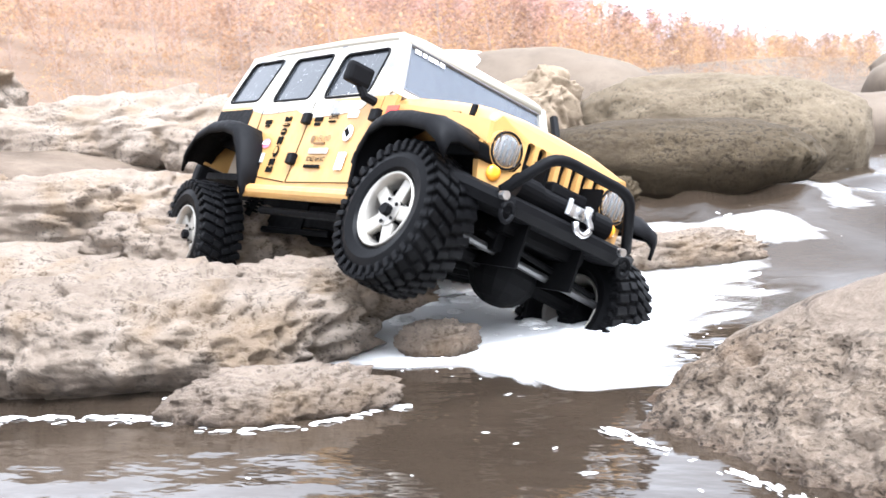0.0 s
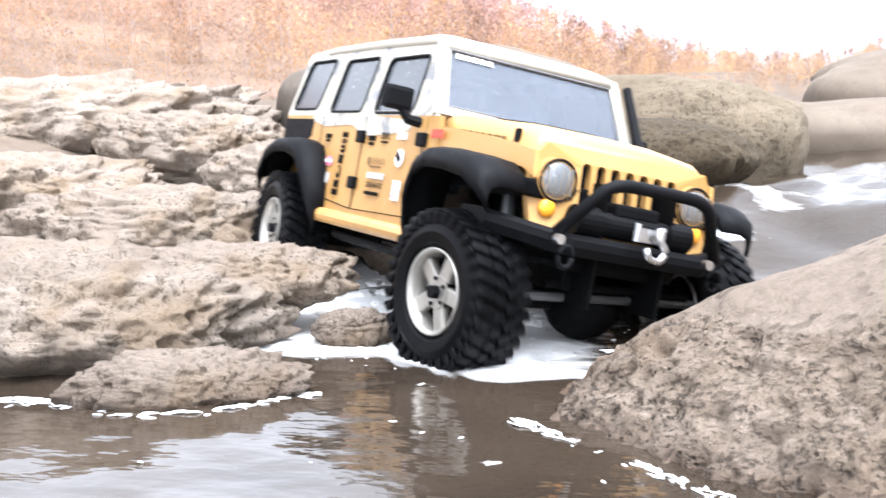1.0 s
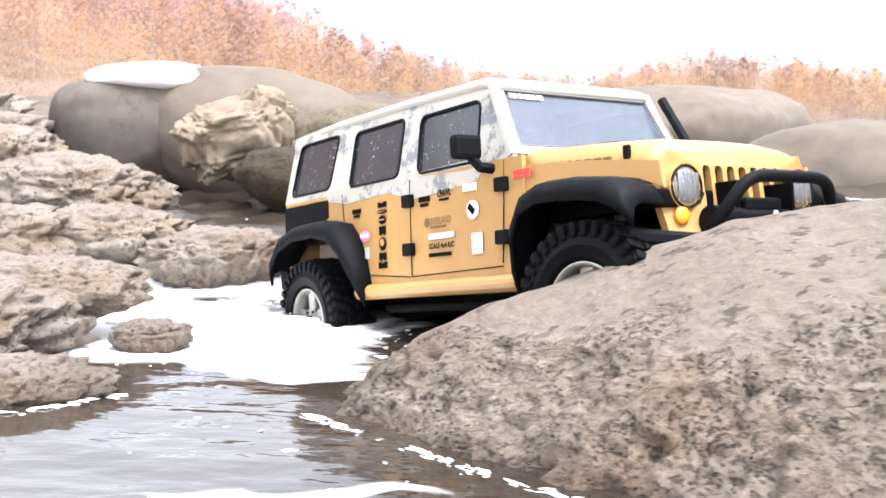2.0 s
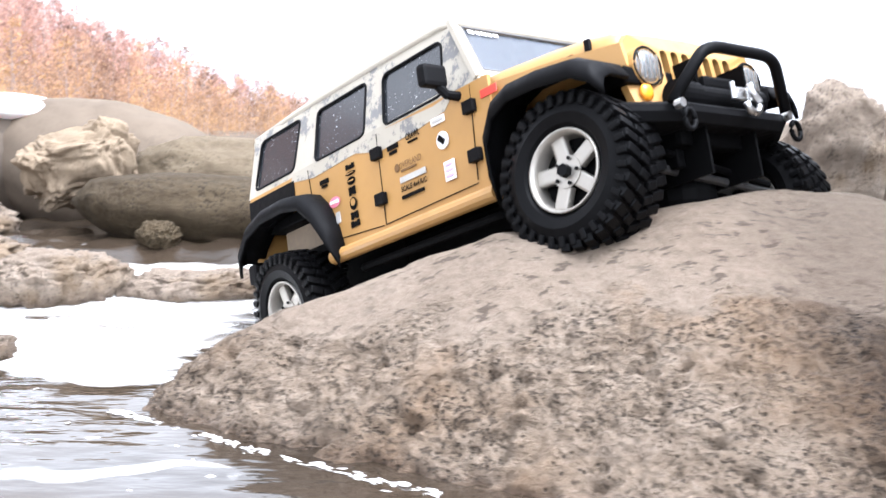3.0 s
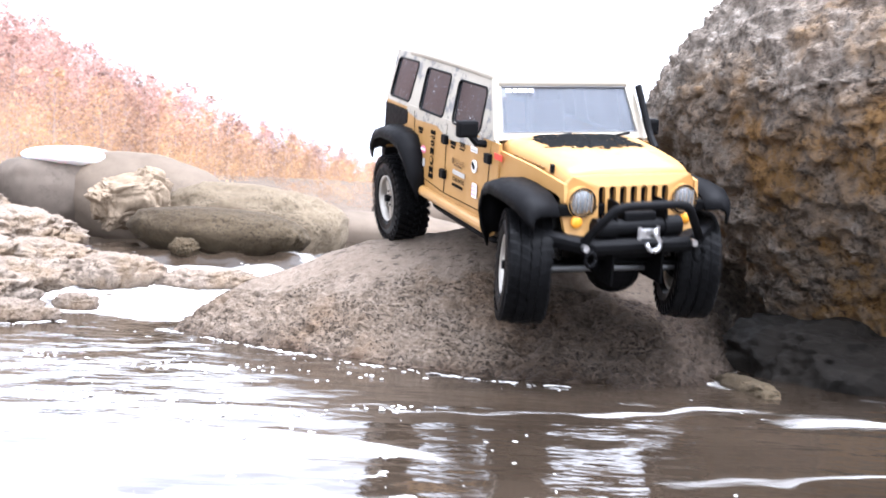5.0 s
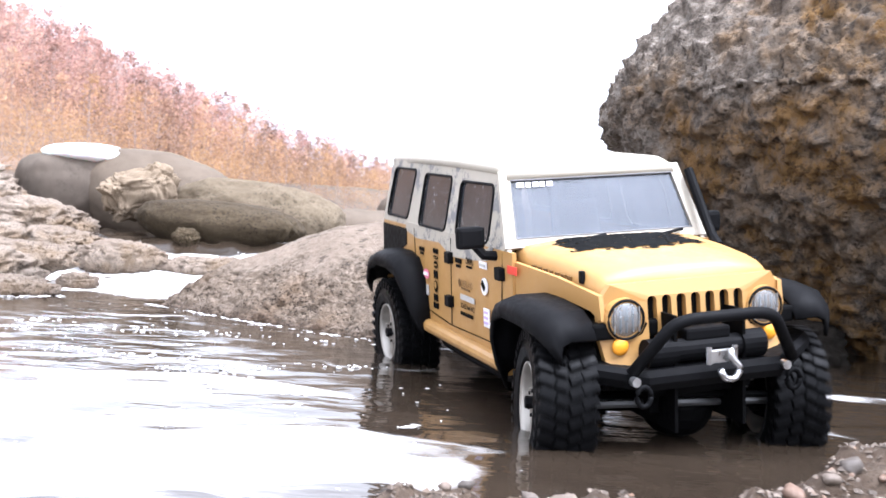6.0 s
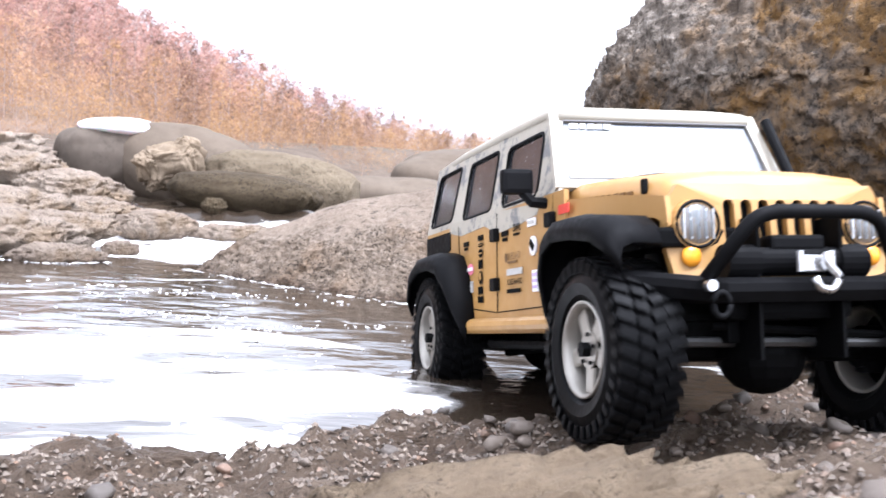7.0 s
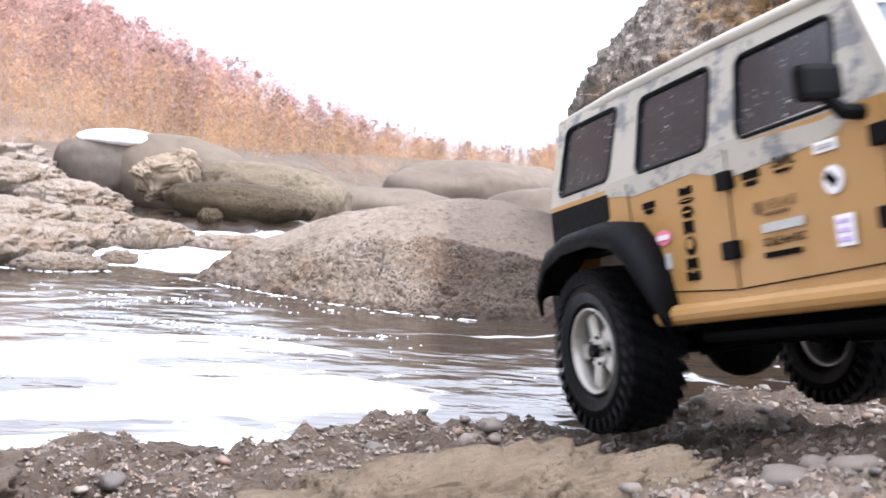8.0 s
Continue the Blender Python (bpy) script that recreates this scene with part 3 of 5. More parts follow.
def build_slab():
    xs = [float(v) for v in np.arange(-0.44, 0.25, 0.0024)]
    ds = [-0.035, -0.02, -0.01, -0.005] + [float(v) for v in np.arange(-0.002, 0.15, 0.0016)] + [float(v) for v in np.arange(0.152, 0.32, 0.004)] + [float(v) for v in np.arange(0.324, 0.64, 0.012)]
    n = len(xs)
    form = [slab_form(x, d) for d in ds for x in xs]
    co = np.array([f[0] for f in form]).reshape(len(ds), n, 3)
    across = np.gradient(co, axis=1)
    along = np.gradient(co, axis=0)
    nor = np.cross(across, along)
    nor /= np.linalg.norm(nor, axis=2, keepdims=True) + 1e-9
    co, nor = co.reshape(-1, 3), nor.reshape(-1, 3)
    verts = []
    for (p, e), nv in zip(form, nor):
        d = 0.0012 * fbm(p * 40, 3)
        if e > 0.02:
            q = p * 26
            d += e * (0.0045 * fbm(q, 3) + 0.0032 * fbm(p * 95, 3) - 0.011 * max(0.0, noise.noise(p * 62) - 0.10) - 0.008 * max(0.0, noise.noise(p * 125 + Vector((3, 1, 0))) - 0.08))
        else:
            d -= 0.010 * max(0.0, noise.noise(Vector((p.x * 55, p.y * 30, 4))) - 0.40)
        verts.append(p + Vector(nv) * d)
    faces = [(j * n + i, j * n + i + 1, (j + 1) * n + i + 1, (j + 1) * n + i) for j in range(len(ds) - 1) for i in range(n - 1)]
    me = bpy.data.meshes.new("rock_slab")
    me.from_pydata(verts, [], faces)
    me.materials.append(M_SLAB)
    me.polygons.foreach_set("use_smooth", [True] * len(me.polygons))
    me.attributes.new("pitted", "FLOAT", "POINT").data.foreach_set("value", [f[1] for f in form])
    return new("rock_slab", me)


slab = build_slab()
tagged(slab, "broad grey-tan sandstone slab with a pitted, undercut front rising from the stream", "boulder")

LEANING = ((-0.4, 0.7), (-0.02, 0.335), (0.02, 0.278), (0.07, 0.24), (0.12, 0.204), (0.18, 0.168), (0.225, 0.14), (0.25, 0.131), (0.28, 0.13), (0.305, 0.138), (0.335, 0.158), (0.37, 0.19), (0.42, 0.245), (0.5, 0.335), (0.62, 0.47), (0.9, 0.65), (1.2, 1.0))


def build_leaning():
    """The huge boulder: rings about an upright axis, leaning out over the stream, its face knobbly like old bark."""
    hs = [-0.30, -0.2, -0.12, -0.08] + [float(v) for v in np.arange(-0.055, 0.56, 0.0036)] + [0.6, 0.66, 0.74, 0.84, 0.95, 1.05, 1.12]
    turns = [float(v) for v in np.arange(-62, 96, 0.29)] + [float(v) for v in np.arange(100, 298, 9)]
    n, verts = len(turns), []
    for h in hs:
        left = float(np.interp(h, [k[0] for k in LEANING], [k[1] for k in LEANING]))
        rx = max(0.04, 0.95 - left)
        ry = 0.62 * math.sqrt(max(0.01, 1 - ((h - 0.36) / 0.80) ** 2)) * (0.62 + 0.38 * smooth(-0.06, 0.20, h))
        for deg in turns:
            a = radians(deg)
            c, q = math.cos(a), math.sin(a)
            p = Vector((0.95 - rx * c, 1.66 - ry * q, h))
            nv = Vector((-c / rx, -q / ry, 0.9 if h > 0.27 else -1.1)).normalized()
            d = 0.020 * fbm(p * 5, 3)
            if -0.06 < h < 0.56 and -63 < deg < 97:
                w = p + Vector((0.012 * noise.noise(p * 45), 0.012 * noise.noise(p * 45 + Vector((9, 0, 0))), 0.0))
                f = noise.voronoi(Vector((w.x * 34, w.y * 34, w.z * 52)))[0]
                g = noise.voronoi(Vector((w.x * 80, w.y * 80, w.z * 120)))[0]
                d += 0.016 * (0.45 - f[0]) + 0.007 * (0.4 - g[0]) + 0.006 * fbm(p * 70, 4) - 0.010 * max(0.0, noise.noise(p * 24) - 0.25)
            verts.append(p + nv * d)
    faces = [(j * n + k, j * n + (k + 1) % n, (j + 1) * n + (k + 1) % n, (j + 1) * n + k) for j in range(len(hs) - 1) for k in range(n)]
    faces.append([(len(hs) - 1) * n + k for k in range(n)])
    me = bpy.data.meshes.new("boulder")
    me.from_pydata(verts, [], faces)
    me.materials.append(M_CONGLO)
    me.polygons.foreach_set("use_smooth", [True] * len(me.polygons))
    return tagged(new("boulder", me), "huge pitted grey-brown conglomerate boulder with ochre patches leaning over the stream", "boulder")


build_leaning()
rock("boulder", "dark wet rock filling the gap behind the slab", (0.31, 1.80, 0.02), (0.10, 0.16, 0.075), M_CONGLO, 63, (0, 0, 10), 5, 0.8, 0.15, 0.06, 1.8, crag=0.06)
# added rock, coloured black for the deep shade beneath the leaning boulder
rock("boulder", "near-black rock added for the shade between the slab and the leaning boulder", (0.290, 1.47, 0.0), (0.085, 0.13, 0.050), M_GAP_SHADE, 64, (0, 0, 8), 5, 0.8, 0.18, 0.06, 1.8, crag=0.08)
rock("boulder", "pale tan rock standing behind the leaning boulder", (0.25, 2.25, 0.13), (0.055, 0.05, 0.10), M_LEDGE, 61, (0, 6, 20), 5, 0.7, 0.18, 0.04, 1.6)
rock("ledge_rock", "small tan stone wedged under the leaning boulder", (0.19, 1.33, 0.0), (0.014, 0.05, 0.010), M_BOULDER, 62, (0, 0, 12), 4, 0.7, 0.2, 0.05, 1.6)
rock("boulder", "long olive-brown rounded boulder lying in the rapids", (-0.475, 2.15, 0.078), (0.150, 0.075, 0.044), M_LOG, 5, (0, 3, -3), 5, 0.7, 0.06, 0.030, 1.5, under=0.2)
rock("boulder", "broad olive-brown boulder behind the long rounded one", (-0.455, 2.34, 0.085), (0.165, 0.10, 0.078), M_BOULDER_PALE, 8, (0, 4, -4), 5, 0.72, 0.08, 0.030, 1.5)
rock("boulder", "broken light tan rock with a jagged top", (-0.650, 2.24, 0.125), (0.062, 0.05, 0.040), M_BROKEN, 11, (8, -12, 20), 6, 0.6, 0.30, 0.03, 1.5, crag=0.05, cell=0.8)
rock("boulder", "small pointed tan rock leaning on the broken one", (-0.622, 2.265, 0.150), (0.030, 0.028, 0.034), M_BROKEN, 12, (10, 18, 40), 5, 0.6, 0.30, 0.03, 1.3, crag=0.06, cell=0.8)
rock("boulder", "big smooth grey-brown boulder", (-0.675, 2.46, 0.110), (0.185, 0.11, 0.098), M_SMOOTH, 14, (0, 12, 0), 5, 0.95, 0.08, 0.004, 0.9)
rock("boulder", "dark grey boulder with a snow-covered top", (-0.855, 2.48, 0.130), (0.120, 0.11, 0.092), M_DARK, 17, (0, -4, 0), 5, 0.75, 0.08, 0.008, 1.0, flat=0.72)
snow = rock("snow_patch", "thin white snow lying on top of the dark boulder", (-0.826, 2.47, 0.197), (0.104, 0.088, 0.023), M_SNOW, 18, (0, 2, -6), 5, 0.95, 0.08, 0.008, 1.1)
tagged(snow, category="snow")


# the left bank, from the water's edge backwards
LEDGES = [
    ("low pale rock with a dark undercut front at the water's edge", (-0.785, 1.645, 0.012), (0.150, 0.078, 0.054), 21, (0, 4, 18)),
    ("flat pale tongue of rock lying in the water", (-0.640, 1.570, 0.000), (0.064, 0.026, 0.023), 22, (0, 0, 20)),
    ("pale rock with a hollow underneath", (-0.695, 1.73, 0.030), (0.080, 0.050, 0.028), 23, (0, 4, 18)),
    ("small dark-based rock in the foam", (-0.60, 1.705, 0.004), (0.028, 0.018, 0.016), 24, (0, 0, 10)),
    ("broad pale ledge sloping to the water", (-1.03, 1.80, 0.008), (0.23, 0.13, 0.05), 25, (0, 3, 25)),
    ("pale angular ledge rock", (-0.90, 1.93, 0.03), (0.13, 0.08, 0.05), 26, (0, 4, 20)),
    ("pale flat ledge rock", (-1.16, 2.02, 0.05), (0.22, 0.10, 0.06), 27, (0, 2, 25)),
    ("low pale rock beside the rapids", (-0.78, 2.02, 0.03), (0.10, 0.06, 0.035), 28, (0, 0, 0)),
    ("pale rock split by cracks", (-0.86, 2.14, 0.06), (0.11, 0.07, 0.045), 29, (0, 5, -10)),
    ("long smooth tan ledge", (-1.35, 2.32, 0.11), (0.33, 0.14, 0.085), 30, (0, 0, 12)),
    ("rounded tan boulder on the bank", (-1.75, 2.42, 0.2), (0.16, 0.13, 0.10), 31, (0, 0, 0)),
    ("tan ledge rock below the snowy boulder", (-1.04, 2.25, 0.09), (0.14, 0.07, 0.055), 32, (0, 6, 0)),
    ("pale rock in shallow rapids", (-0.50, 1.99, 0.012), (0.085, 0.04, 0.022), 33, (0, 0, 4)),
    ("small brown stone in front of the long boulder", (-0.565, 2.07, 0.058), (0.022, 0.018, 0.018), 34, (0, 0, 0)),
    ("pale lump of rock in the rapids", (-0.64, 1.97, 0.02), (0.07, 0.05, 0.032), 35, (0, 0, 20)),
    ("pale rough rock on the bank", (-1.35, 1.95, 0.06), (0.16, 0.12, 0.08), 36, (0, 0, 30)),
    ("pale bank rock near the water", (-1.12, 1.60, 0.0), (0.14, 0.08, 0.05), 37, (0, 0, 30)),
]
for label, c, r, seed, rot in LEDGES:
    c = (c[0] + 0.06, c[1] - 0.01, c[2])
    rock("ledge_rock", label, c, r, M_BOULDER if seed == 34 else M_LEDGE, seed, rot, 6, 0.9 if seed < 24 else 0.8, 0.15 if seed < 24 else 0.19, 0.06, 1.7, group="rocks of the far bank", under=0.6 if seed in (21, 23) else 0.35, crag=0.11, cell=1.7)

for k, (c, r) in enumerate((((-0.28, 2.75, 0.06), (0.20, 0.12, 0.06)), ((0.20, 2.7, 0.04), (0.26, 0.14, 0.10)), ((0.55, 2.9, 0.08), (0.3, 0.2, 0.14)), ((-0.05, 3.3, 0.1), (0.4, 0.2, 0.1)))):
    rock("boulder", "smooth grey-brown boulder on the far side", c, r, M_SMOOTH, 41 + k, (0, 0, k * 20), 4, 0.75, 0.12, 0.02, 1.2, group="far boulders")


# ---- the near shore ----
def shore_height(x, y):
    d = shore_line(x) - y
    p = Vector((x, y, 0.3))
    lump = 0.007 * fbm(p * 17, 3) + 0.0055 * fbm(p * 55, 4) + 0.004 * max(0.0, noise.noise(p * 38) - 0.1) + 0.0022 * noise.noise(p * 170)
    return ground_height(x, y) - 0.004 + lump * smooth(-0.03, 0.02, d) - 0.03 * smooth(0.0, -0.05, d)


mud = grid_mesh("mud_shore", [float(v) for v in np.arange(-0.5, 0.52, 0.0042)], [float(v) for v in np.arange(0.24, 1.05, 0.0042)], shore_height, M_GRAVEL)
tagged(mud, "rough brown mud and gravel of the near shore", "shore", kind="structure")


def pebble_mesh(seed):
    bm = bmesh.new()
    bmesh.ops.create_icosphere(bm, subdivisions=2, radius=1.0)
    off = Vector((seed * 3.7, seed * 1.9, seed))
    for v in bm.verts:
        v.co *= 1 + 0.42 * noise.noise(v.co * 1.5 + off) + 0.16 * noise.noise(v.co * 3.4 + off)
        v.co.z *= 0.72
    return mesh_of("pebble", bm, M_PEBBLE)


PEBBLES = [pebble_mesh(k) for k in range(7)]
rng = random.Random(5)


def lay_pebble(x, y, size, label="rounded river pebble on the wet gravel shore"):
    ob = new("pebble", PEBBLES[rng.randrange(7)])
    z = shore_height(x, y)
    ob.matrix_world = pose(x, y, z + size * 0.35, rng.uniform(-15, 15), rng.uniform(-15, 15), rng.uniform(0, 360)) @ Matrix.Diagonal((size, size * rng.uniform(0.65, 0.95), size * rng.uniform(0.6, 0.9), 1))
    return tagged(ob, label, "pebble", "pebbles of the near shore")


for x, y, s, lb in ((0.068, 0.693, 0.009, "dark grey rounded stone at the water's edge"), (0.069, 0.668, 0.007, "flat grey stone at the water's edge"), (0.177, 0.402, 0.011, "cream-coloured oval pebble on the gravel"), (0.200, 0.400, 0.010, "pale yellow oval pebble on the gravel"), (0.066, 0.724, 0.009, "small brown pebble in the gravel")):
    lay_pebble(x, y, s, lb)
count = 0
while count < 285:
    x, y = rng.uniform(-0.3, 0.42), rng.uniform(0.36, 0.98)
    d = shore_line(x) - y
    if d < 0.0 or d > 0.50 or (x < 0 and rng.random() < 0.55):
        continue
    lay_pebble(x, y, rng.choice((0.002, 0.0025, 0.003, 0.004, 0.005, 0.007)))
    count += 1

verts, faces = [], []
tet = ((0, 0, 0.9), (0.95, 0, -0.25), (-0.5, 0.8, -0.3), (-0.45, -0.85, -0.2), (0.3, 0.4, 0.55))
for k in range(60000):
    x, y = rng.uniform(-0.5, 0.5), rng.uniform(0.3, 1.0)
    d = shore_line(x) - y
    if d < -0.012 or d > 0.65:
        continue
    s = rng.choice((0.0008, 0.0012, 0.0018, 0.0026))
    z, a = shore_height(x, y), rng.uniform(0, 6.28)
    n0 = len(verts)
    for px, py, pz in tet:
        verts.append((x + s * (px * math.cos(a) - py * math.sin(a)), y + s * (px * math.sin(a) + py * math.cos(a)), z + s * (pz * 0.6 + 0.15) * rng.uniform(0.8, 1.1)))
    faces += [(n0, n0 + 1, n0 + 4), (n0 + 4, n0 + 1, n0 + 2), (n0, n0 + 4, n0 + 2), (n0, n0 + 2, n0 + 3), (n0, n0 + 3, n0 + 1), (n0 + 1, n0 + 3, n0 + 2)]
me = bpy.data.meshes.new("gravel")
me.from_pydata(verts, [], faces)
me.materials.append(M_GRIT)
tagged(new("gravel", me), "fine mixed brown gravel scattered over the near shore", "gravel", kind="stuff")

rock("shore_stone", "large flat tan stone half sunk in the near gravel", (0.062, 0.455, 0.016), (0.112, 0.044, 0.038), M_STONE, 51, (0, -11, 4), 6, 0.6, 0.20, 0.06, 1.8, crag=0.11)
rock("shore_stone", "rough brown stone in the near gravel", (-0.19, 0.47, 0.005), (0.06, 0.05, 0.035), M_GRAVEL, 52, (0, 0, 20), 6, 0.7, 0.3, 0.12, 1.8)
rock("mud_bank", "clod of wet grey-brown mud at the water's edge", (0.0, 0.700, -0.004), (0.045, 0.026, 0.013), M_GRAVEL, 53, (0, 0, 25), 6, 0.7, 0.22, 0.05, 2.2, crag=0.10)
rock("mud_bank", "ragged low clod of wet mud and stones", (-0.105, 0.612, -0.002), (0.045, 0.018, 0.013), M_GRAVEL, 54, (0, 0, -4), 6, 0.7, 0.25, 0.05, 2.2, crag=0.12)


# ---- foam ----
def foam_raft(name, label, spots, seed, stretch=1.0, along=None):
    bm = bmesh.new()
    r = random.Random(seed)
    for x, y, s in spots:
        m = Matrix.Translation((x, y, 0.0)) @ Matrix.Rotation(r.uniform(0, 6.28) if along is None else along + r.gauss(0, 0.2), 4, "Z") @ Matrix.Diagonal((s * stretch, s * r.uniform(0.4, 0.9), s * 0.24, 1))
        bmesh.ops.create_icosphere(bm, subdivisions=2, radius=1.0, matrix=m)
    for v in bm.verts:
        v.co += Vector((0, 0, 0.0015 * noise.noise(v.co * 90)))
    return tagged(new(name, mesh_of(name, bm, M_FOAM)), label, "foam", kind="stuff")


fr = random.Random(9)
line = [fr.uniform(-0.40, 0.03) for k in range(620)]
foam_raft("foam_line", "thin line of white bubbles along the foot of the slab", [(x, front_line(x) - abs(fr.gauss(0, 0.005)) + 0.003, fr.uniform(0.0004, 0.0012)) for x in line], 1, 3.2, -0.62)
BANK_FOOT = ((-0.84, 1.505), (-0.775, 1.521), (-0.713, 1.536), (-0.651, 1.542), (-0.615, 1.528), (-0.58, 1.528), (-0.545, 1.543), (-0.505, 1.582))
line = [fr.uniform(-0.84, -0.505) for k in range(520)]
foam_raft("foam_line", "thin line of white bubbles along the foot of the bank rocks", [(x, float(np.interp(x, [p[0] for p in BANK_FOOT], [p[1] for p in BANK_FOOT])) - abs(fr.gauss(0, 0.005)), fr.uniform(0.0005, 0.0016)) for x in line], 2, 3.0, 0.1)
flecks = [(fr.uniform(-0.55, 0.0), fr.uniform(0.80, 1.56), fr.uniform(0.0006, 0.0022)) for k in range(150)]
flecks = [(x, y, s) for x, y, s in flecks if y < front_line(x) - 0.01]
foam_raft("foam_flecks", "small flecks of white foam on the stream", flecks, 3)
foam_raft("foam_bank", "puffy white foam gathered in front of the slab", [(fr.gauss(-0.30, 0.11), fr.gauss(1.31, 0.016), fr.uniform(0.0010, 0.0032)) for k in range(90)], 5)
foam_raft("rapids_foam", "churned white water of the small rapids", [(fr.uniform(-0.7, -0.42), fr.uniform(1.74, 1.93), fr.uniform(0.004, 0.014)) for k in range(110)] + [(fr.uniform(-0.56, -0.36), fr.uniform(1.62, 1.78), fr.uniform(0.001, 0.0022)) for k in range(120)], 4)

# loose rafts of bubbles that drift down the pool
RAFTS = []
for k in range(12):
    x, y = fr.uniform(-0.55, -0.18), fr.uniform(0.90, 1.42)
    if y > min(front_line(x), front_line(x + 0.16)) - 0.05:
        y -= 0.22
    ob = foam_raft("drifting_foam", "small raft of white bubbles drifting on the stream", [(fr.gauss(0, 0.016), fr.gauss(0, 0.007), fr.uniform(0.0008, 0.0028)) for j in range(16)], 70 + k)
    RAFTS.append((ob, x, y, fr.uniform(0.10, 0.16), fr.uniform(-0.10, -0.05)))

# ---- the truck: x ahead, y to its left, z up from the wheel axles ----
truck = new("crawler_truck")
tagged(truck, "mustard-yellow radio-controlled off-road truck with chipped cream hardtop", "toy truck")


def side_y(x, z):
    """Half width of the cab at a height."""
    if z < 0.093:
        return -(0.0775 - 0.025 * (z - 0.018) - 0.05 * max(0.0, x - 0.07))
    return -(0.0757 - 0.20 * (z - 0.093))


def mirrored(f):
    return lambda x, z: -f(x, z)


def build_cab():
    lower = [(0.096, 0.018), (0.096, 0.093), (-0.224, 0.093), (-0.226, 0.040)] + [(x, z + 0.001) for x, z, w in REAR_ARCH[-2::-1]]
    for f in (side_y, mirrored(side_y)):
        body = part("body_side", panel(bmesh.new(), lower, [], 0.003, f), M_YELLOW, truck, "mustard-yellow painted door panels")
    bm = bmesh.new()
    box(bm, (-0.2245, 0, 0.066), (0.004, 0.150, 0.056), bevel=0.001)
    part("tailgate", bm, M_YELLOW, truck)
    bm = bmesh.new()
    box(bm, (-0.06, 0, 0.028), (0.30, 0.146, 0.006))
    part("cab_floor", bm, M_CHASSIS, truck)
    # black quarter panel and door shut lines
    for sgn in (-1, 1):
        f = side_y if sgn < 0 else mirrored(side_y)
        out = lambda x, z, f=f: f(x, z) * 1.008
        part("quarter_panel", panel(bmesh.new(), [(-0.150, 0.076), (-0.150, 0.090), (-0.2255, 0.090), (-0.2255, 0.050), (-0.200, 0.060)], [], 0.002, out), M_BLACK, truck, "matt black rear quarter panel")
        for line in ([(-0.030, 0.024), (-0.031, 0.092)], [(0.075, 0.028), (0.078, 0.092)], [(-0.122, 0.045), (-0.128, 0.092)], [(-0.030, 0.024), (0.075, 0.026)], [(-0.095, 0.028), (-0.033, 0.024)]):
            part("shut_line", tube(bmesh.new(), [(x, f(x, z) * 1.003, z) for x, z in line], 0.0004, 6), M_DECAL, truck)
        for hx, hz in ((0.077, 0.077), (0.077, 0.044), (-0.031, 0.077), (-0.031, 0.043)):
            bm = bmesh.new()
            box(bm, (hx, f(hx, hz) + sgn * 0.002, hz), (0.011, 0.005, 0.009), bevel=0.0012)
            part("door_hinge", bm, M_BLACK, truck)
        bm = bmesh.new()
        tube(bm, [(-0.100, sgn * 0.079, 0.015), (0.094, sgn * 0.079, 0.015)], 0.0055, 12)
        part("rocker_rail", bm, M_YELLOW, truck, "yellow rocker rail under the doors")


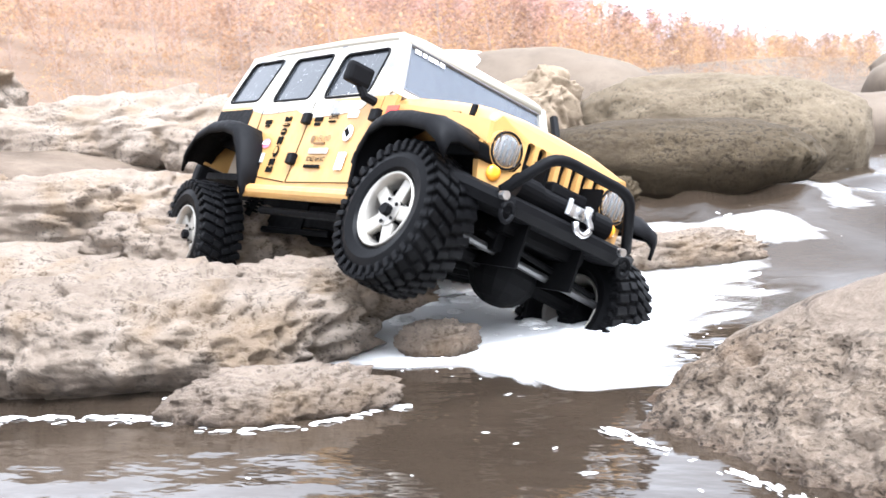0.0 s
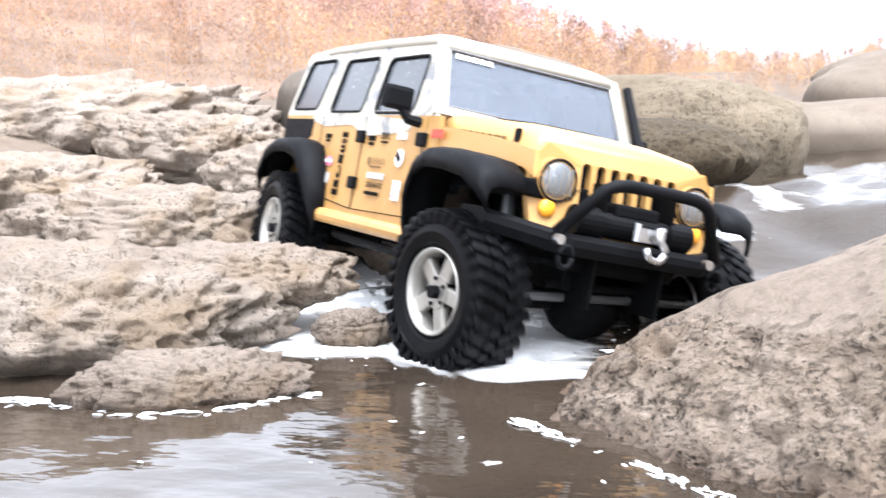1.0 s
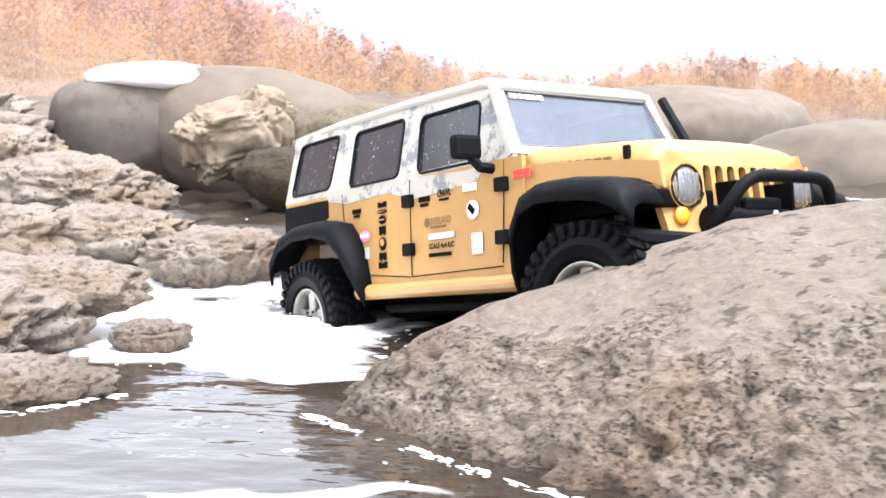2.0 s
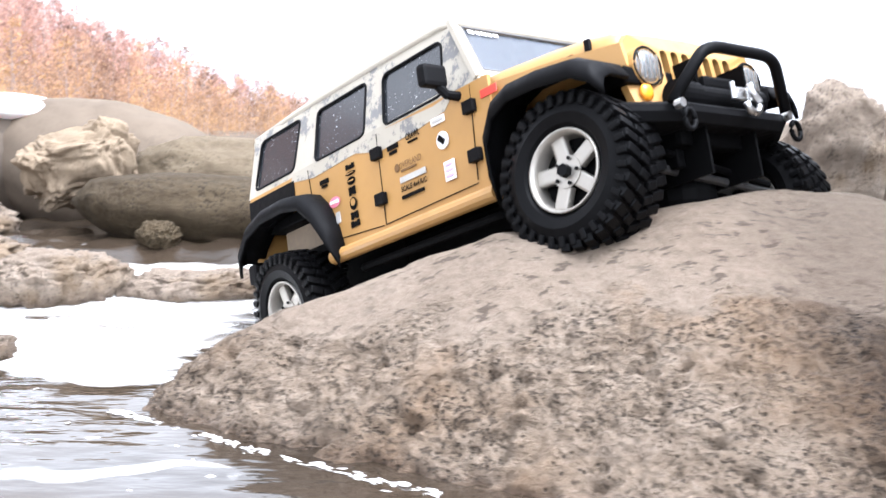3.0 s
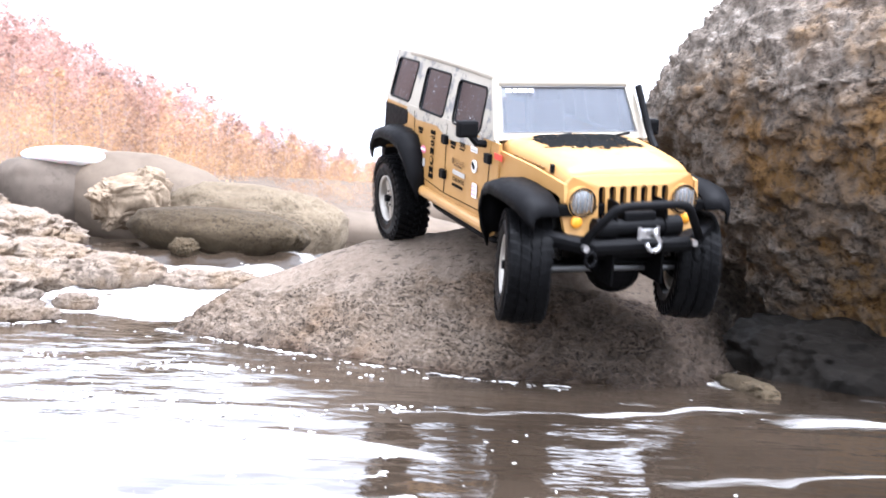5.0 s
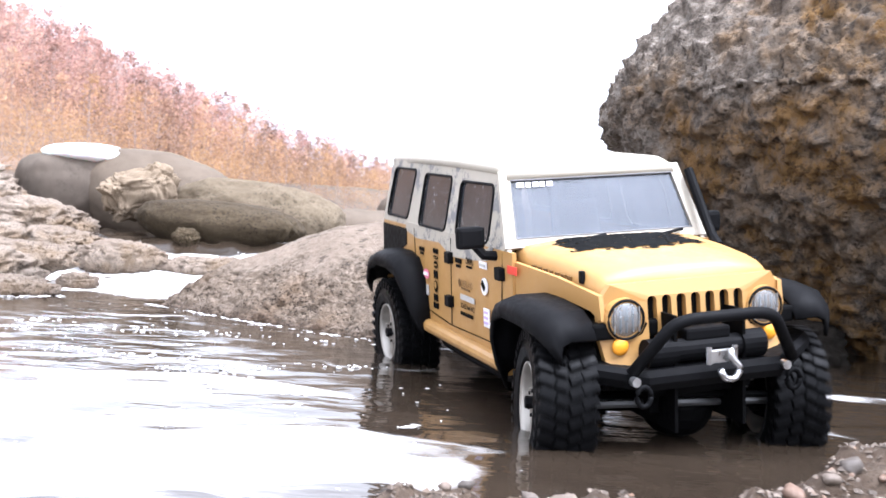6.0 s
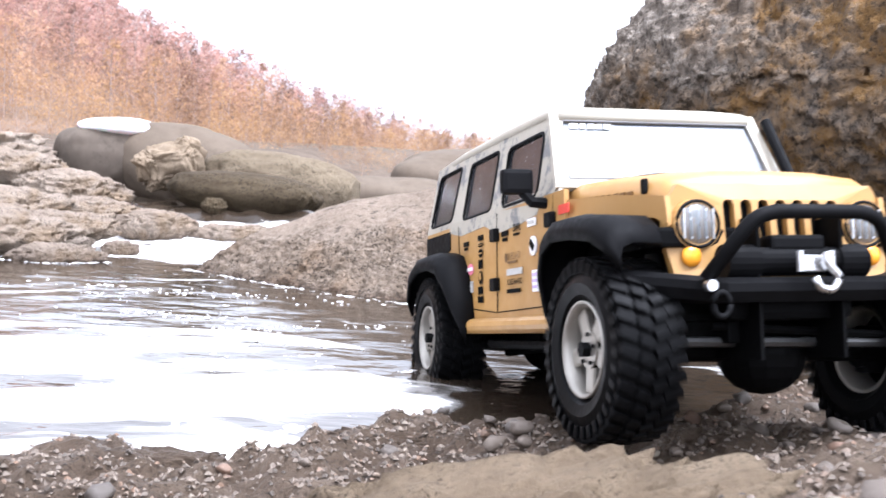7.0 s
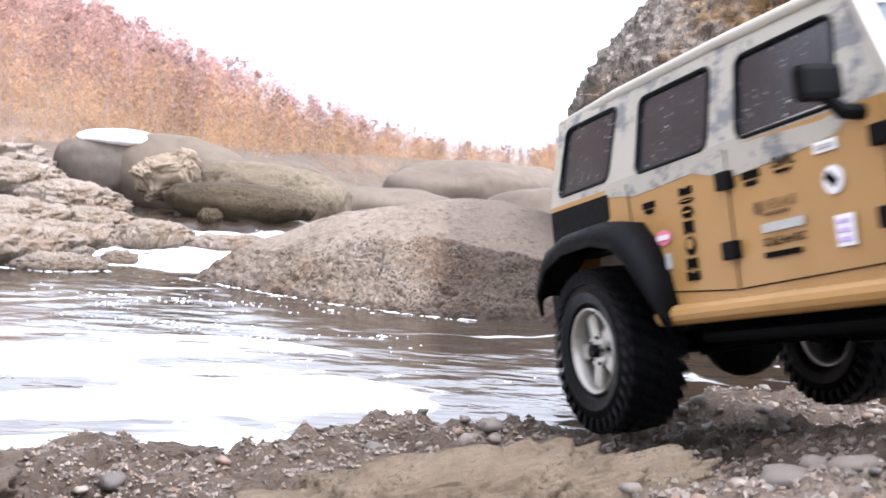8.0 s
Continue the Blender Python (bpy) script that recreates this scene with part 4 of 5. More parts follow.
def build_hardtop():
    wins = {"window": rounded(-0.021, 0.0950, 0.050, 0.1360, 0.006, slant=-0.004), "window_b": rounded(-0.117, 0.0960, -0.047, 0.1385, 0.005), "window_c": rounded(-0.215, 0.0985, -0.150, 0.1410, 0.005, slant=0.006)}
    outer = [(0.088, 0.093), (0.060, 0.146), (-0.222, 0.149), (-0.226, 0.093)]
    for sgn in (-1, 1):
        f = side_y if sgn < 0 else mirrored(side_y)
        part("hardtop_side", panel(bmesh.new(), outer, list(wins.values()), 0.003, f), M_WORN, truck, "cream hardtop side with paint worn to grey")
        for w in wins.values():
            g = lambda x, z, f=f: f(x, z) * 0.985
            part("window_pane", panel(bmesh.new(), w, [], 0.0008, g), M_TINT, truck, "dusty smoked side window")
            bm = bmesh.new()
            tube(bm, [(x, f(x, z) * 1.002, z) for x, z in w + w[:1]], 0.0011, 6)
            part("window_seal", bm, M_BLACK, truck)
        # ragged wear at the belt of the doors
        h = lambda x, z, f=f: f(x, z) * 1.006
        wear = [(-0.155, 0.089), (-0.12, 0.084), (-0.06, 0.086), (-0.03, 0.078), (0.02, 0.080), (0.05, 0.083), (0.062, 0.093), (0.050, 0.097), (-0.04, 0.096), (-0.15, 0.096)]
        part("belt_wear", panel(bmesh.new(), wear, [], 0.002, h), M_WORN, truck, "grey chipped paint along the belt line")
    # roof skin, crowned and rounded at its edges
    rings = []
    for x, z, w in ((-0.229, 0.1425, 0.060), (-0.226, 0.150, 0.0635), (-0.15, 0.1525, 0.0645), (-0.04, 0.152, 0.0650), (0.045, 0.150, 0.0655), (0.064, 0.1455, 0.064)):
        ring = []
        for k in range(13):
            a = math.pi * k / 12
            c = math.cos(a)
            ring.append((x, math.copysign(abs(c) ** 0.28, c) * w * 1.015, z - 0.006 + 0.008 * math.sin(a) ** 0.35))
        rings.append(ring)
    part("roof", loft(bmesh.new(), rings), M_CREAM, truck, "cream roof with rounded edges", True)
    bm = bmesh.new()
    box(bm, (-0.2265, 0, 0.120), (0.004, 0.128, 0.052), bevel=0.0015)
    part("hardtop_back", bm, M_CREAM, truck)
    bm = bmesh.new()
    box(bm, (-0.2292, 0, 0.121), (0.0015, 0.098, 0.034), bevel=0.0007)
    part("rear_window", bm, M_TINT, truck)


def build_windscreen():
    b, t = Vector((0.086, 0, 0.0955)), Vector((0.060, 0, 0.1435))
    up = (t - b)
    hb, ht = 0.0755, 0.0690
    fwd = Vector((up.z, 0, -up.x)).normalized()

    def at(u, v, o=0.0):
        """u across from -1 to 1, v from foot to head."""
        p = b + up * v
        return (p.x + fwd.x * o, u * (hb + (ht - hb) * v), p.z + fwd.z * o)

    bm = bmesh.new()
    loops = []
    for o in (0.0015, -0.0025):
        loops.append([[bm.verts.new(at(u, v, o)) for u, v in sq] for sq in (((-1.02, -0.02), (1.02, -0.02), (1.02, 1.04), (-1.02, 1.04)), ((-0.90, 0.10), (0.90, 0.10), (0.90, 0.90), (-0.90, 0.90)))])
    (fo, fi), (bo, bi) = loops
    for k in range(4):
        j = (k + 1) % 4
        for a, c, d, e in ((fo[k], fo[j], fi[j], fi[k]), (bo[j], bo[k], bi[k], bi[j]), (fo[j], fo[k], bo[k], bo[j]), (fi[k], fi[j], bi[j], bi[k])):
            bm.faces.new((a, c, d, e))
    bmesh.ops.recalc_face_normals(bm, faces=bm.faces)
    part("windscreen_frame", bm, M_CREAM, truck, "cream windscreen frame")
    bm = bmesh.new()
    vs = [bm.verts.new(at(u, v, o)) for o in (0.0002, -0.0008) for u, v in ((-0.91, 0.09), (0.91, 0.09), (0.91, 0.91), (-0.91, 0.91))]
    for q in ((0, 1, 2, 3), (7, 6, 5, 4), (0, 4, 5, 1), (1, 5, 6, 2), (2, 6, 7, 3), (3, 7, 4, 0)):
        bm.faces.new([vs[k] for k in q])
    pane = part("windscreen", bm, M_SCREEN, truck, "dusty clear windscreen")
    bm = bmesh.new()
    tube(bm, [at(u, v, 0.0016) for u, v in ((-0.90, 0.10), (0.90, 0.10), (0.90, 0.90), (-0.90, 0.90), (-0.90, 0.10))], 0.0006, 6)
    part("windscreen_seal", bm, M_SEAL, truck)
    bm = bmesh.new()
    for k, (w, g) in enumerate(((0.006, 0), (0.004, 0.0075), (0.005, 0.013), (0.004, 0.019), (0.005, 0.0245))):
        u0 = -0.84 + g / hb
        q = [bm.verts.new(at(u, v, 0.0012)) for u, v in ((u0, 0.80), (u0 + w / hb, 0.80), (u0 + w / hb, 0.87), (u0, 0.87))]
        bm.faces.new(q)
    part("screen_sticker", bm, M_WHITE, truck, "white sticker in the corner of the windscreen")
    for u in (-0.45, 0.35):
        bm = bmesh.new()
        tube(bm, [at(u, -0.06, 0.006), at(u + 0.10, -0.02, 0.006), at(u + 0.42, 0.06, 0.004)], 0.0012, 6)
        box(bm, at(u, -0.08, 0.005), (0.010, 0.012, 0.005), bevel=0.001)
        part("wiper", bm, M_BLACK, truck)
    # mirrors
    for sgn in (-1, 1):
        bm = bmesh.new()
        box(bm, (0.062, sgn * 0.093, 0.1015), (0.009, 0.020, 0.0155), bevel=0.003)
        mir = part("door_mirror", bm, M_BLACK, truck, "black square door mirror")
        bm = bmesh.new()
        tube(bm, [(0.066, sgn * 0.074, 0.088), (0.064, sgn * 0.084, 0.089), (0.062, sgn * 0.089, 0.0955)], 0.0035, 8)
        part("mirror_arm", bm, M_BLACK, mir)
        bm = bmesh.new()
        box(bm, (0.0572, sgn * 0.093, 0.1015), (0.0008, 0.016, 0.012))
        part("mirror_glass", bm, M_STEEL, mir)
    bm = bmesh.new()
    tube(bm, bent([(0.120, 0.068, 0.090), (0.098, 0.075, 0.096), (0.070, 0.0735, 0.141)]), 0.0034, 10)
    part("snorkel", bm, M_BLACK, truck, "black air snorkel up the windscreen pillar")


def build_front():
    # bonnet, narrower towards the grille
    rings = []
    for x, w, z in ((0.083, 0.0695, 0.0975), (0.10, 0.0680, 0.0970), (0.14, 0.0635, 0.0950), (0.170, 0.0610, 0.0920), (0.184, 0.0600, 0.0895), (0.1925, 0.0590, 0.0855)):
        ring = [(x, -w, 0.052 if x < 0.1 else 0.070), (x, -w, z - 0.012), (x, -w * 0.97, z - 0.005), (x, -w * 0.90, z - 0.001), (x, -w * 0.5, z + 0.0018), (x, 0, z + 0.0024)]
        ring += [(p[0], -p[1], p[2]) for p in ring[-2::-1]]
        rings.append(ring)
    part("bonnet", loft(bmesh.new(), rings), M_YELLOW, truck, "mustard-yellow bonnet", True)
    for sgn in (-1, 1):
        f = lambda x, z, sgn=sgn: sgn * (0.0745 - 0.11 * (x - 0.09))
        part("front_wing", panel(bmesh.new(), [(0.096, 0.018), (0.094, 0.087), (0.150, 0.083), (0.198, 0.077), (0.2005, 0.062)] + [(x, z + 0.001) for x, z, w in FRONT_ARCH[-3::-1]], [], 0.003, f), M_YELLOW, truck)
    # grille panel with seven slots and round lamp holes
    bm = bmesh.new()
    outer = [(-0.0625, 0.050), (-0.060, 0.038), (-0.045, 0.031), (0.045, 0.031), (0.060, 0.038), (0.0625, 0.050), (0.0625, 0.072), (0.055, 0.083), (-0.055, 0.083), (-0.0625, 0.072)]
    holes = [rounded(c - 0.0031, 0.040, c + 0.0031, 0.075, 0.0028) for c in [0.0098 * (k - 3) for k in range(7)]]
    panel(bm, outer, holes, 0.005, lambda x, z: 1.0)
    for v in bm.verts:
        v.co = Vector((0.2035 - 0.10 * (v.co.z - 0.05) - (1.0 - v.co.y) - 2.2 * max(0.0, abs(v.co.x) - 0.045) ** 1.5, v.co.x, v.co.z))
    bmesh.ops.recalc_face_normals(bm, faces=bm.faces)
    grille = part("grille", bm, M_YELLOW, truck, "mustard-yellow grille with seven slots")
    bm = bmesh.new()
    box(bm, (0.1962, 0, 0.057), (0.0016, 0.085, 0.042))
    part("grille_backing", bm, M_DECAL, truck)
    for sgn in (-1, 1):
        bm = bmesh.new()
        cyl(bm, (0.192, sgn * 0.0475, 0.0625), (0.2030, sgn * 0.0475, 0.0625), 0.0128, 24)
        lamp = part("headlight", bm, M_YELLOW, truck)
        bm = bmesh.new()
        tube(bm, [(0.2030, sgn * 0.0475 + 0.0115 * math.cos(a), 0.0625 + 0.0115 * math.sin(a)) for a in [math.tau * k / 24 for k in range(25)]], 0.0009, 6)
        part("lamp_ring", bm, M_BLACK, lamp)
        bm = bmesh.new()
        bmesh.ops.create_uvsphere(bm, u_segments=20, v_segments=10, radius=0.0110, matrix=Matrix.Translation((0.2012, sgn * 0.0475, 0.0625)) @ Matrix.Diagonal((0.42, 1, 1, 1)))
        part("lens", bm, M_LENS, lamp, "clear round headlight lens", True)
        bm = bmesh.new()
        for k in range(5):
            box(bm, (0.2020, sgn * 0.0475 + 0.004 * (k - 2), 0.0625), (0.0050, 0.0007, 0.015))
        part("lens_rib", bm, M_STEEL, lamp)
        bm = bmesh.new()
        bmesh.ops.create_uvsphere(bm, u_segments=14, v_segments=8, radius=0.0054, matrix=Matrix.Translation((0.2020, sgn * 0.0510, 0.0465)) @ Matrix.Diagonal((0.5, 1, 1, 1)))
        part("indicator", bm, M_AMBER, truck, "round amber indicator lamp", True)
    # bumper, bar, winch
    bm = bmesh.new()
    rings = []
    for y in (-0.085, -0.07, -0.045, 0.045, 0.07, 0.085):
        k = max(0.0, abs(y) - 0.045) / 0.04
        x0, z0 = 0.226 - 0.030 * k, 0.023 + 0.006 * k
        rings.append([(x0 - 0.030, y, z0), (x0 - 0.004, y, z0), (x0, y, z0 + 0.005), (x0, y, z0 + 0.009), (x0 - 0.005, y, z0 + 0.012), (x0 - 0.030, y, z0 + 0.012)])
    part("front_bumper", loft(bm, rings), M_BLACK, truck, "black steel front bumper")
    bm = bmesh.new()
    tube(bm, bent([(0.221, -0.054, 0.034), (0.234, -0.032, 0.0655), (0.234, 0.032, 0.0655), (0.221, 0.054, 0.034)], 5, 0.22), 0.0036, 12)
    part("bull_bar", bm, M_BLACK, truck, "bent black tube bar over the winch", True)
    bm = bmesh.new()
    cyl(bm, (0.212, -0.034, 0.043), (0.212, 0.034, 0.043), 0.0070, 18)
    cyl(bm, (0.212, -0.040, 0.043), (0.212, -0.022, 0.043), 0.0085, 18)
    cyl(bm, (0.212, 0.022, 0.043), (0.212, 0.038, 0.043), 0.0085, 18)
    box(bm, (0.210, 0, 0.052), (0.012, 0.030, 0.008), bevel=0.002)
    winch = part("winch", bm, M_BLACK, truck, "black winch between the grille and the bar")
    bm = bmesh.new()
    box(bm, (0.2285, 0, 0.041), (0.002, 0.014, 0.008), bevel=0.0008)
    for yy in (-0.0085, 0.0085):
        cyl(bm, (0.230, yy, 0.037), (0.230, yy, 0.047), 0.0017, 8)
    part("fairlead", bm, M_STEEL, winch, "bright steel fairlead")
    bm = bmesh.new()
    hook = [(0.233, 0.004, 0.046), (0.234, 0.004, 0.040), (0.234, 0.0105, 0.034), (0.234, 0.006, 0.0275), (0.234, -0.001, 0.029), (0.234, -0.0035, 0.034)]
    tube(bm, bent(hook, 4, 0.4), 0.0021, 8)
    part("winch_hook", bm, M_STEEL, winch, "silver winch hook", True)
    for sgn in (-1, 1):
        bm = bmesh.new()
        y0 = sgn * 0.050
        ring = [(0.228, y0 + 0.0045 * math.cos(a), 0.022 + 0.0058 * math.sin(a)) for a in [math.pi * 2 * k / 14 for k in range(15)]]
        tube(bm, ring, 0.0016, 8)
        part("shackle", bm, M_BLACK if sgn < 0 else M_CHASSIS, truck, "tow shackle on the bumper", True)
        bm = bmesh.new()
        cyl(bm, (0.2245, y0 - 0.005, 0.031), (0.2295, y0 - 0.005, 0.031), 0.0028, 10)
        part("shackle_pin", bm, M_STEEL, truck)


def flare(points, sgn):
    """A wheel arch lip swept along points in x and z."""
    bm = bmesh.new()
    rows = []
    for k, (x, z, w) in enumerate(points):
        rows.append([bm.verts.new((x, sgn * 0.068, z + 0.002)), bm.verts.new((x, sgn * (0.075 + w * 0.55), z + 0.0025)), bm.verts.new((x, sgn * (0.075 + w * 0.9), z)), bm.verts.new((x, sgn * (0.075 + w), z - 0.005)), bm.verts.new((x, sgn * (0.075 + w), z - 0.011))])
    for a, b in zip(rows, rows[1:]):
        for j in range(4):
            bm.faces.new((a[j], a[j + 1], b[j + 1], b[j]))
    bmesh.ops.recalc_face_normals(bm, faces=bm.faces)
    return bm


FRONT_ARCH = [(0.100, 0.014, 0.010), (0.103, 0.032, 0.018), (0.108, 0.050, 0.023), (0.119, 0.064, 0.025), (0.136, 0.0695, 0.026), (0.162, 0.0690, 0.026), (0.188, 0.066, 0.025), (0.200, 0.060, 0.022), (0.206, 0.051, 0.016)]
REAR_ARCH = [(-0.084, 0.014, 0.010), (-0.090, 0.034, 0.018), (-0.100, 0.054, 0.023), (-0.113, 0.066, 0.025), (-0.136, 0.070, 0.026), (-0.170, 0.069, 0.026), (-0.198, 0.062, 0.025), (-0.218, 0.048, 0.022), (-0.228, 0.036, 0.016)]


def build_trim():
    for sgn in (-1, 1):
        for name, pts in (("front_flare", FRONT_ARCH), ("rear_flare", REAR_ARCH)):
            ob = part(name, flare(pts, sgn), M_BLACK, truck, "black flared wheel arch", True)
            so = ob.modifiers.new("thick", "SOLIDIFY")
            so.thickness = 0.0026
        bm = bmesh.new()
        box(bm, (-0.2285, sgn * 0.066, 0.066), (0.006, 0.012, 0.020), bevel=0.0015)
        part("tail_light", bm, M_TAIL, truck, "red tail light")
        # inner wheel wells
        for wx, wy, wz, ww, wd in ((-0.145, 0.052, 0.062, 0.12, 0.040), (0.150, 0.046, 0.056, 0.105, 0.046)):
            bm = bmesh.new()
            box(bm, (wx, sgn * wy, wz), (ww, wd, 0.010), bevel=0.002)
            part("wheel_well", bm, M_CHASSIS, truck)
            bm = bmesh.new()
            box(bm, (wx, sgn * (wy - 0.5 * wd), 0.030), (ww + 0.03, 0.002, 0.070))
            part("wheel_liner", bm, M_CHASSIS, truck)
    bm = bmesh.new()
    box(bm, (-0.236, 0, 0.030), (0.014, 0.150, 0.018), bevel=0.003)
    part("rear_bumper", bm, M_BLACK, truck)
    # bonnet decal, torn along its edges
    bm = bmesh.new()
    def on_bonnet(x, y):
        z = float(np.interp(x, (0.083, 0.10, 0.14, 0.170, 0.184), (0.0975, 0.0970, 0.0950, 0.0920, 0.0895)))
        w = float(np.interp(x, (0.083, 0.10, 0.14, 0.170), (0.0695, 0.0680, 0.0635, 0.0610)))
        return z + float(np.interp(abs(y) / w, (0.0, 0.5, 0.9), (0.0024, 0.0018, -0.001))) + 0.0006
    cell = 0.0018
    for i in range(36):
        for j in range(-27, 28):
            x, y = 0.0895 + i * cell, j * cell
            edge = min((x - 0.086) / 0.008, (0.049 - abs(y)) / 0.012, (0.152 - 0.012 * abs(y) / 0.044 - x) / 0.012)
            if edge + 0.9 * noise.noise(Vector((x * 170, y * 170, 4))) < 0.32 or noise.noise(Vector((x * 420, y * 260, 9))) > 0.52:
                continue
            q = [bm.verts.new((x + dx * cell, y + dy * cell, on_bonnet(x + dx * cell, y + dy * cell))) for dx, dy in ((-0.5, -0.5), (0.5, -0.5), (0.5, 0.5), (-0.5, 0.5))]
            bm.faces.new(q)
    part("bonnet_decal", bm, M_DECAL, truck, "torn black decal on the bonnet")
    bm = bmesh.new()
    for k, w in enumerate((0.006, 0.005, 0.005, 0.003, 0.005, 0.006, 0.006)):
        x = 0.112 + 0.0075 * k
        y = -(0.0695 - 0.10 * (x - 0.085)) * 1.006
        box(bm, (x, y + 0.0005, 0.0845 - 0.05 * (x - 0.1)), (w, 0.0012, 0.0045))
    part("bonnet_lettering", bm, M_TONAL, truck, "dark lettering along the bonnet side")
    for sgn in (-1, 1):
        bm = bmesh.new()
        box(bm, (0.172, sgn * 0.0608, 0.0850), (0.0045, 0.003, 0.008), bevel=0.001)
        part("bonnet_catch", bm, M_BLACK, truck)


def build_stickers():
    def patch(name, mat, x, z, w, h, label="", lift=1.0, sgn=-1):
        bm = bmesh.new()
        f = side_y
        y = f(x, z) + sgn * 0.0008 * lift
        y = y if sgn < 0 else -f(x, z) + 0.0008 * lift
        box(bm, (x, y, z), (w, 0.0009, h), bevel=0.0002)
        return part(name, bm, mat, truck, label)

    def words(body, mat, x, z, w, h, label, bold=0.0):
        """Lettering of the built-in font, laid on the door."""
        cu = bpy.data.curves.new("words", "FONT")
        cu.body, cu.align_x, cu.align_y, cu.offset, cu.resolution_u = body, "CENTER", "CENTER", bold, 3
        tmp = bpy.data.objects.new("words", cu)
        scene.collection.objects.link(tmp)
        me = bpy.data.meshes.new_from_object(tmp.evaluated_get(bpy.context.evaluated_depsgraph_get()))
        bpy.data.objects.remove(tmp)
        bm = bmesh.new()
        bm.from_mesh(me)
        xs, ys = [v.co.x for v in bm.verts], [v.co.y for v in bm.verts]
        kx, ky = w / (max(xs) - min(xs)), h / (max(ys) - min(ys))
        mx, my = (max(xs) + min(xs)) / 2, (max(ys) + min(ys)) / 2
        for v in bm.verts:
            px, pz = x + (v.co.x - mx) * kx, z + (v.co.y - my) * ky
            v.co = Vector((px, side_y(px, pz) - 0.0009, pz))
        return part("door_lettering", bm, mat, truck, label)

    def disc(name, mat, x, z, rx, rz, label="", lift=1.0):
        bm = bmesh.new()
        ring = [bm.verts.new((x + rx * math.cos(a), side_y(x, z) - 0.0008 * lift, z + rz * math.sin(a))) for a in [math.tau * k / 16 for k in range(16)]]
        bm.faces.new(ring)
        return part(name, bm, mat, truck, label)

    for x, z, w, h in ((-0.012, 0.0765, 0.013, 0.0035), (-0.012, 0.0725, 0.009, 0.0022), (0.012, 0.0742, 0.011, 0.0014), (-0.105, 0.0765, 0.012, 0.0035), (-0.105, 0.0730, 0.008, 0.002)):
        patch("door_sticker", M_DECAL, x, z, w, h, "small black sticker")
    words("CRAWL", M_DECAL, 0.0125, 0.0785, 0.0165, 0.0050, "bold black lettering", 0.03)
    words("OVERLAND", M_TONAL, 0.0065, 0.0605, 0.026, 0.0048, "dark ochre lettering")
    disc("door_sticker", M_TONAL, -0.0095, 0.0600, 0.0030, 0.0032, "dark ochre round mark")
    patch("door_sticker", M_TONAL, 0.004, 0.0565, 0.018, 0.0014)
    patch("door_sticker", M_GREY, 0.008, 0.0500, 0.030, 0.0042, "grey strip sticker")
    words("SCALE 4x4 R/C", M_DECAL, 0.008, 0.0435, 0.030, 0.0040, "black block lettering", 0.03)
    patch("door_sticker", M_DECAL, 0.006, 0.0375, 0.026, 0.0026, "black script lettering")
    patch("door_sticker", M_WHITE, 0.042, 0.0790, 0.015, 0.0050, "white and blue logo sticker")
    patch("door_sticker", M_GREY, 0.042, 0.0790, 0.011, 0.0020, lift=1.8)
    bm = bmesh.new()
    y = side_y(0.045, 0.064)
    cyl(bm, (0.045, y - 0.0004, 0.064), (0.045, y - 0.0014, 0.064), 0.0062, 20)
    part("round_sticker", bm, M_WHITE, truck, "round black and white sticker")
    bm = bmesh.new()
    box(bm, (0.0445, y - 0.0018, 0.0645), (0.0072, 0.0006, 0.0040), Euler((0, 0.7, 0)).to_matrix())
    part("round_sticker_mark", bm, M_DECAL, truck)
    patch("square_sticker", M_WHITE, 0.049, 0.0420, 0.011, 0.0135, "white sticker with lilac print")
    for k in range(3):
        patch("square_sticker_print", M_LILAC, 0.049, 0.0460 - 0.0038 * k, 0.0075, 0.0018, lift=1.8)
    patch("red_sticker", M_RED, 0.096, 0.0815, 0.016, 0.0055, "red sticker behind the front wheel arch", 2.0)
    disc("pink_sticker", M_PINK, -0.093, 0.0570, 0.0078, 0.0042, "pink badge sticker with pale lettering")
    for k in range(4):
        patch("pink_sticker_print", M_WHITE, -0.0975 + 0.003 * k, 0.0570, 0.0018, 0.0026, lift=1.6)
    patch("door_sticker", M_GREY, -0.090, 0.0440, 0.0055, 0.0085, "small grey shield sticker")
    z = 0.0800
    for k, (w, h) in enumerate(((0.012, 0.0042), (0.014, 0.0030), (0.011, 0.0064), (0.009, 0.0070), (0.010, 0.0100), (0.010, 0.0060), (0.012, 0.0050))):
        z -= h / 2
        if k in (1, 2, 4):
            disc("door_sticker", M_DECAL, -0.068, z, w / 2, h / 2, "column of black stickers")
            if k == 4:
                disc("door_sticker_print", M_YELLOW, -0.068, z + 0.001, w * 0.30, h * 0.28, lift=1.5)
            else:
                patch("door_sticker_print", M_YELLOW, -0.068, z, w * 0.6, h * 0.16, lift=1.6)
        else:
            for j in (-1, 0, 1):
                patch("door_sticker", M_DECAL, -0.068 + j * w * 0.33, z + 0.0004 * ((k + j) % 2), w * 0.27, h * (0.95 - 0.2 * (j == 0)), "column of black stickers")
        z -= h / 2 + 0.0012


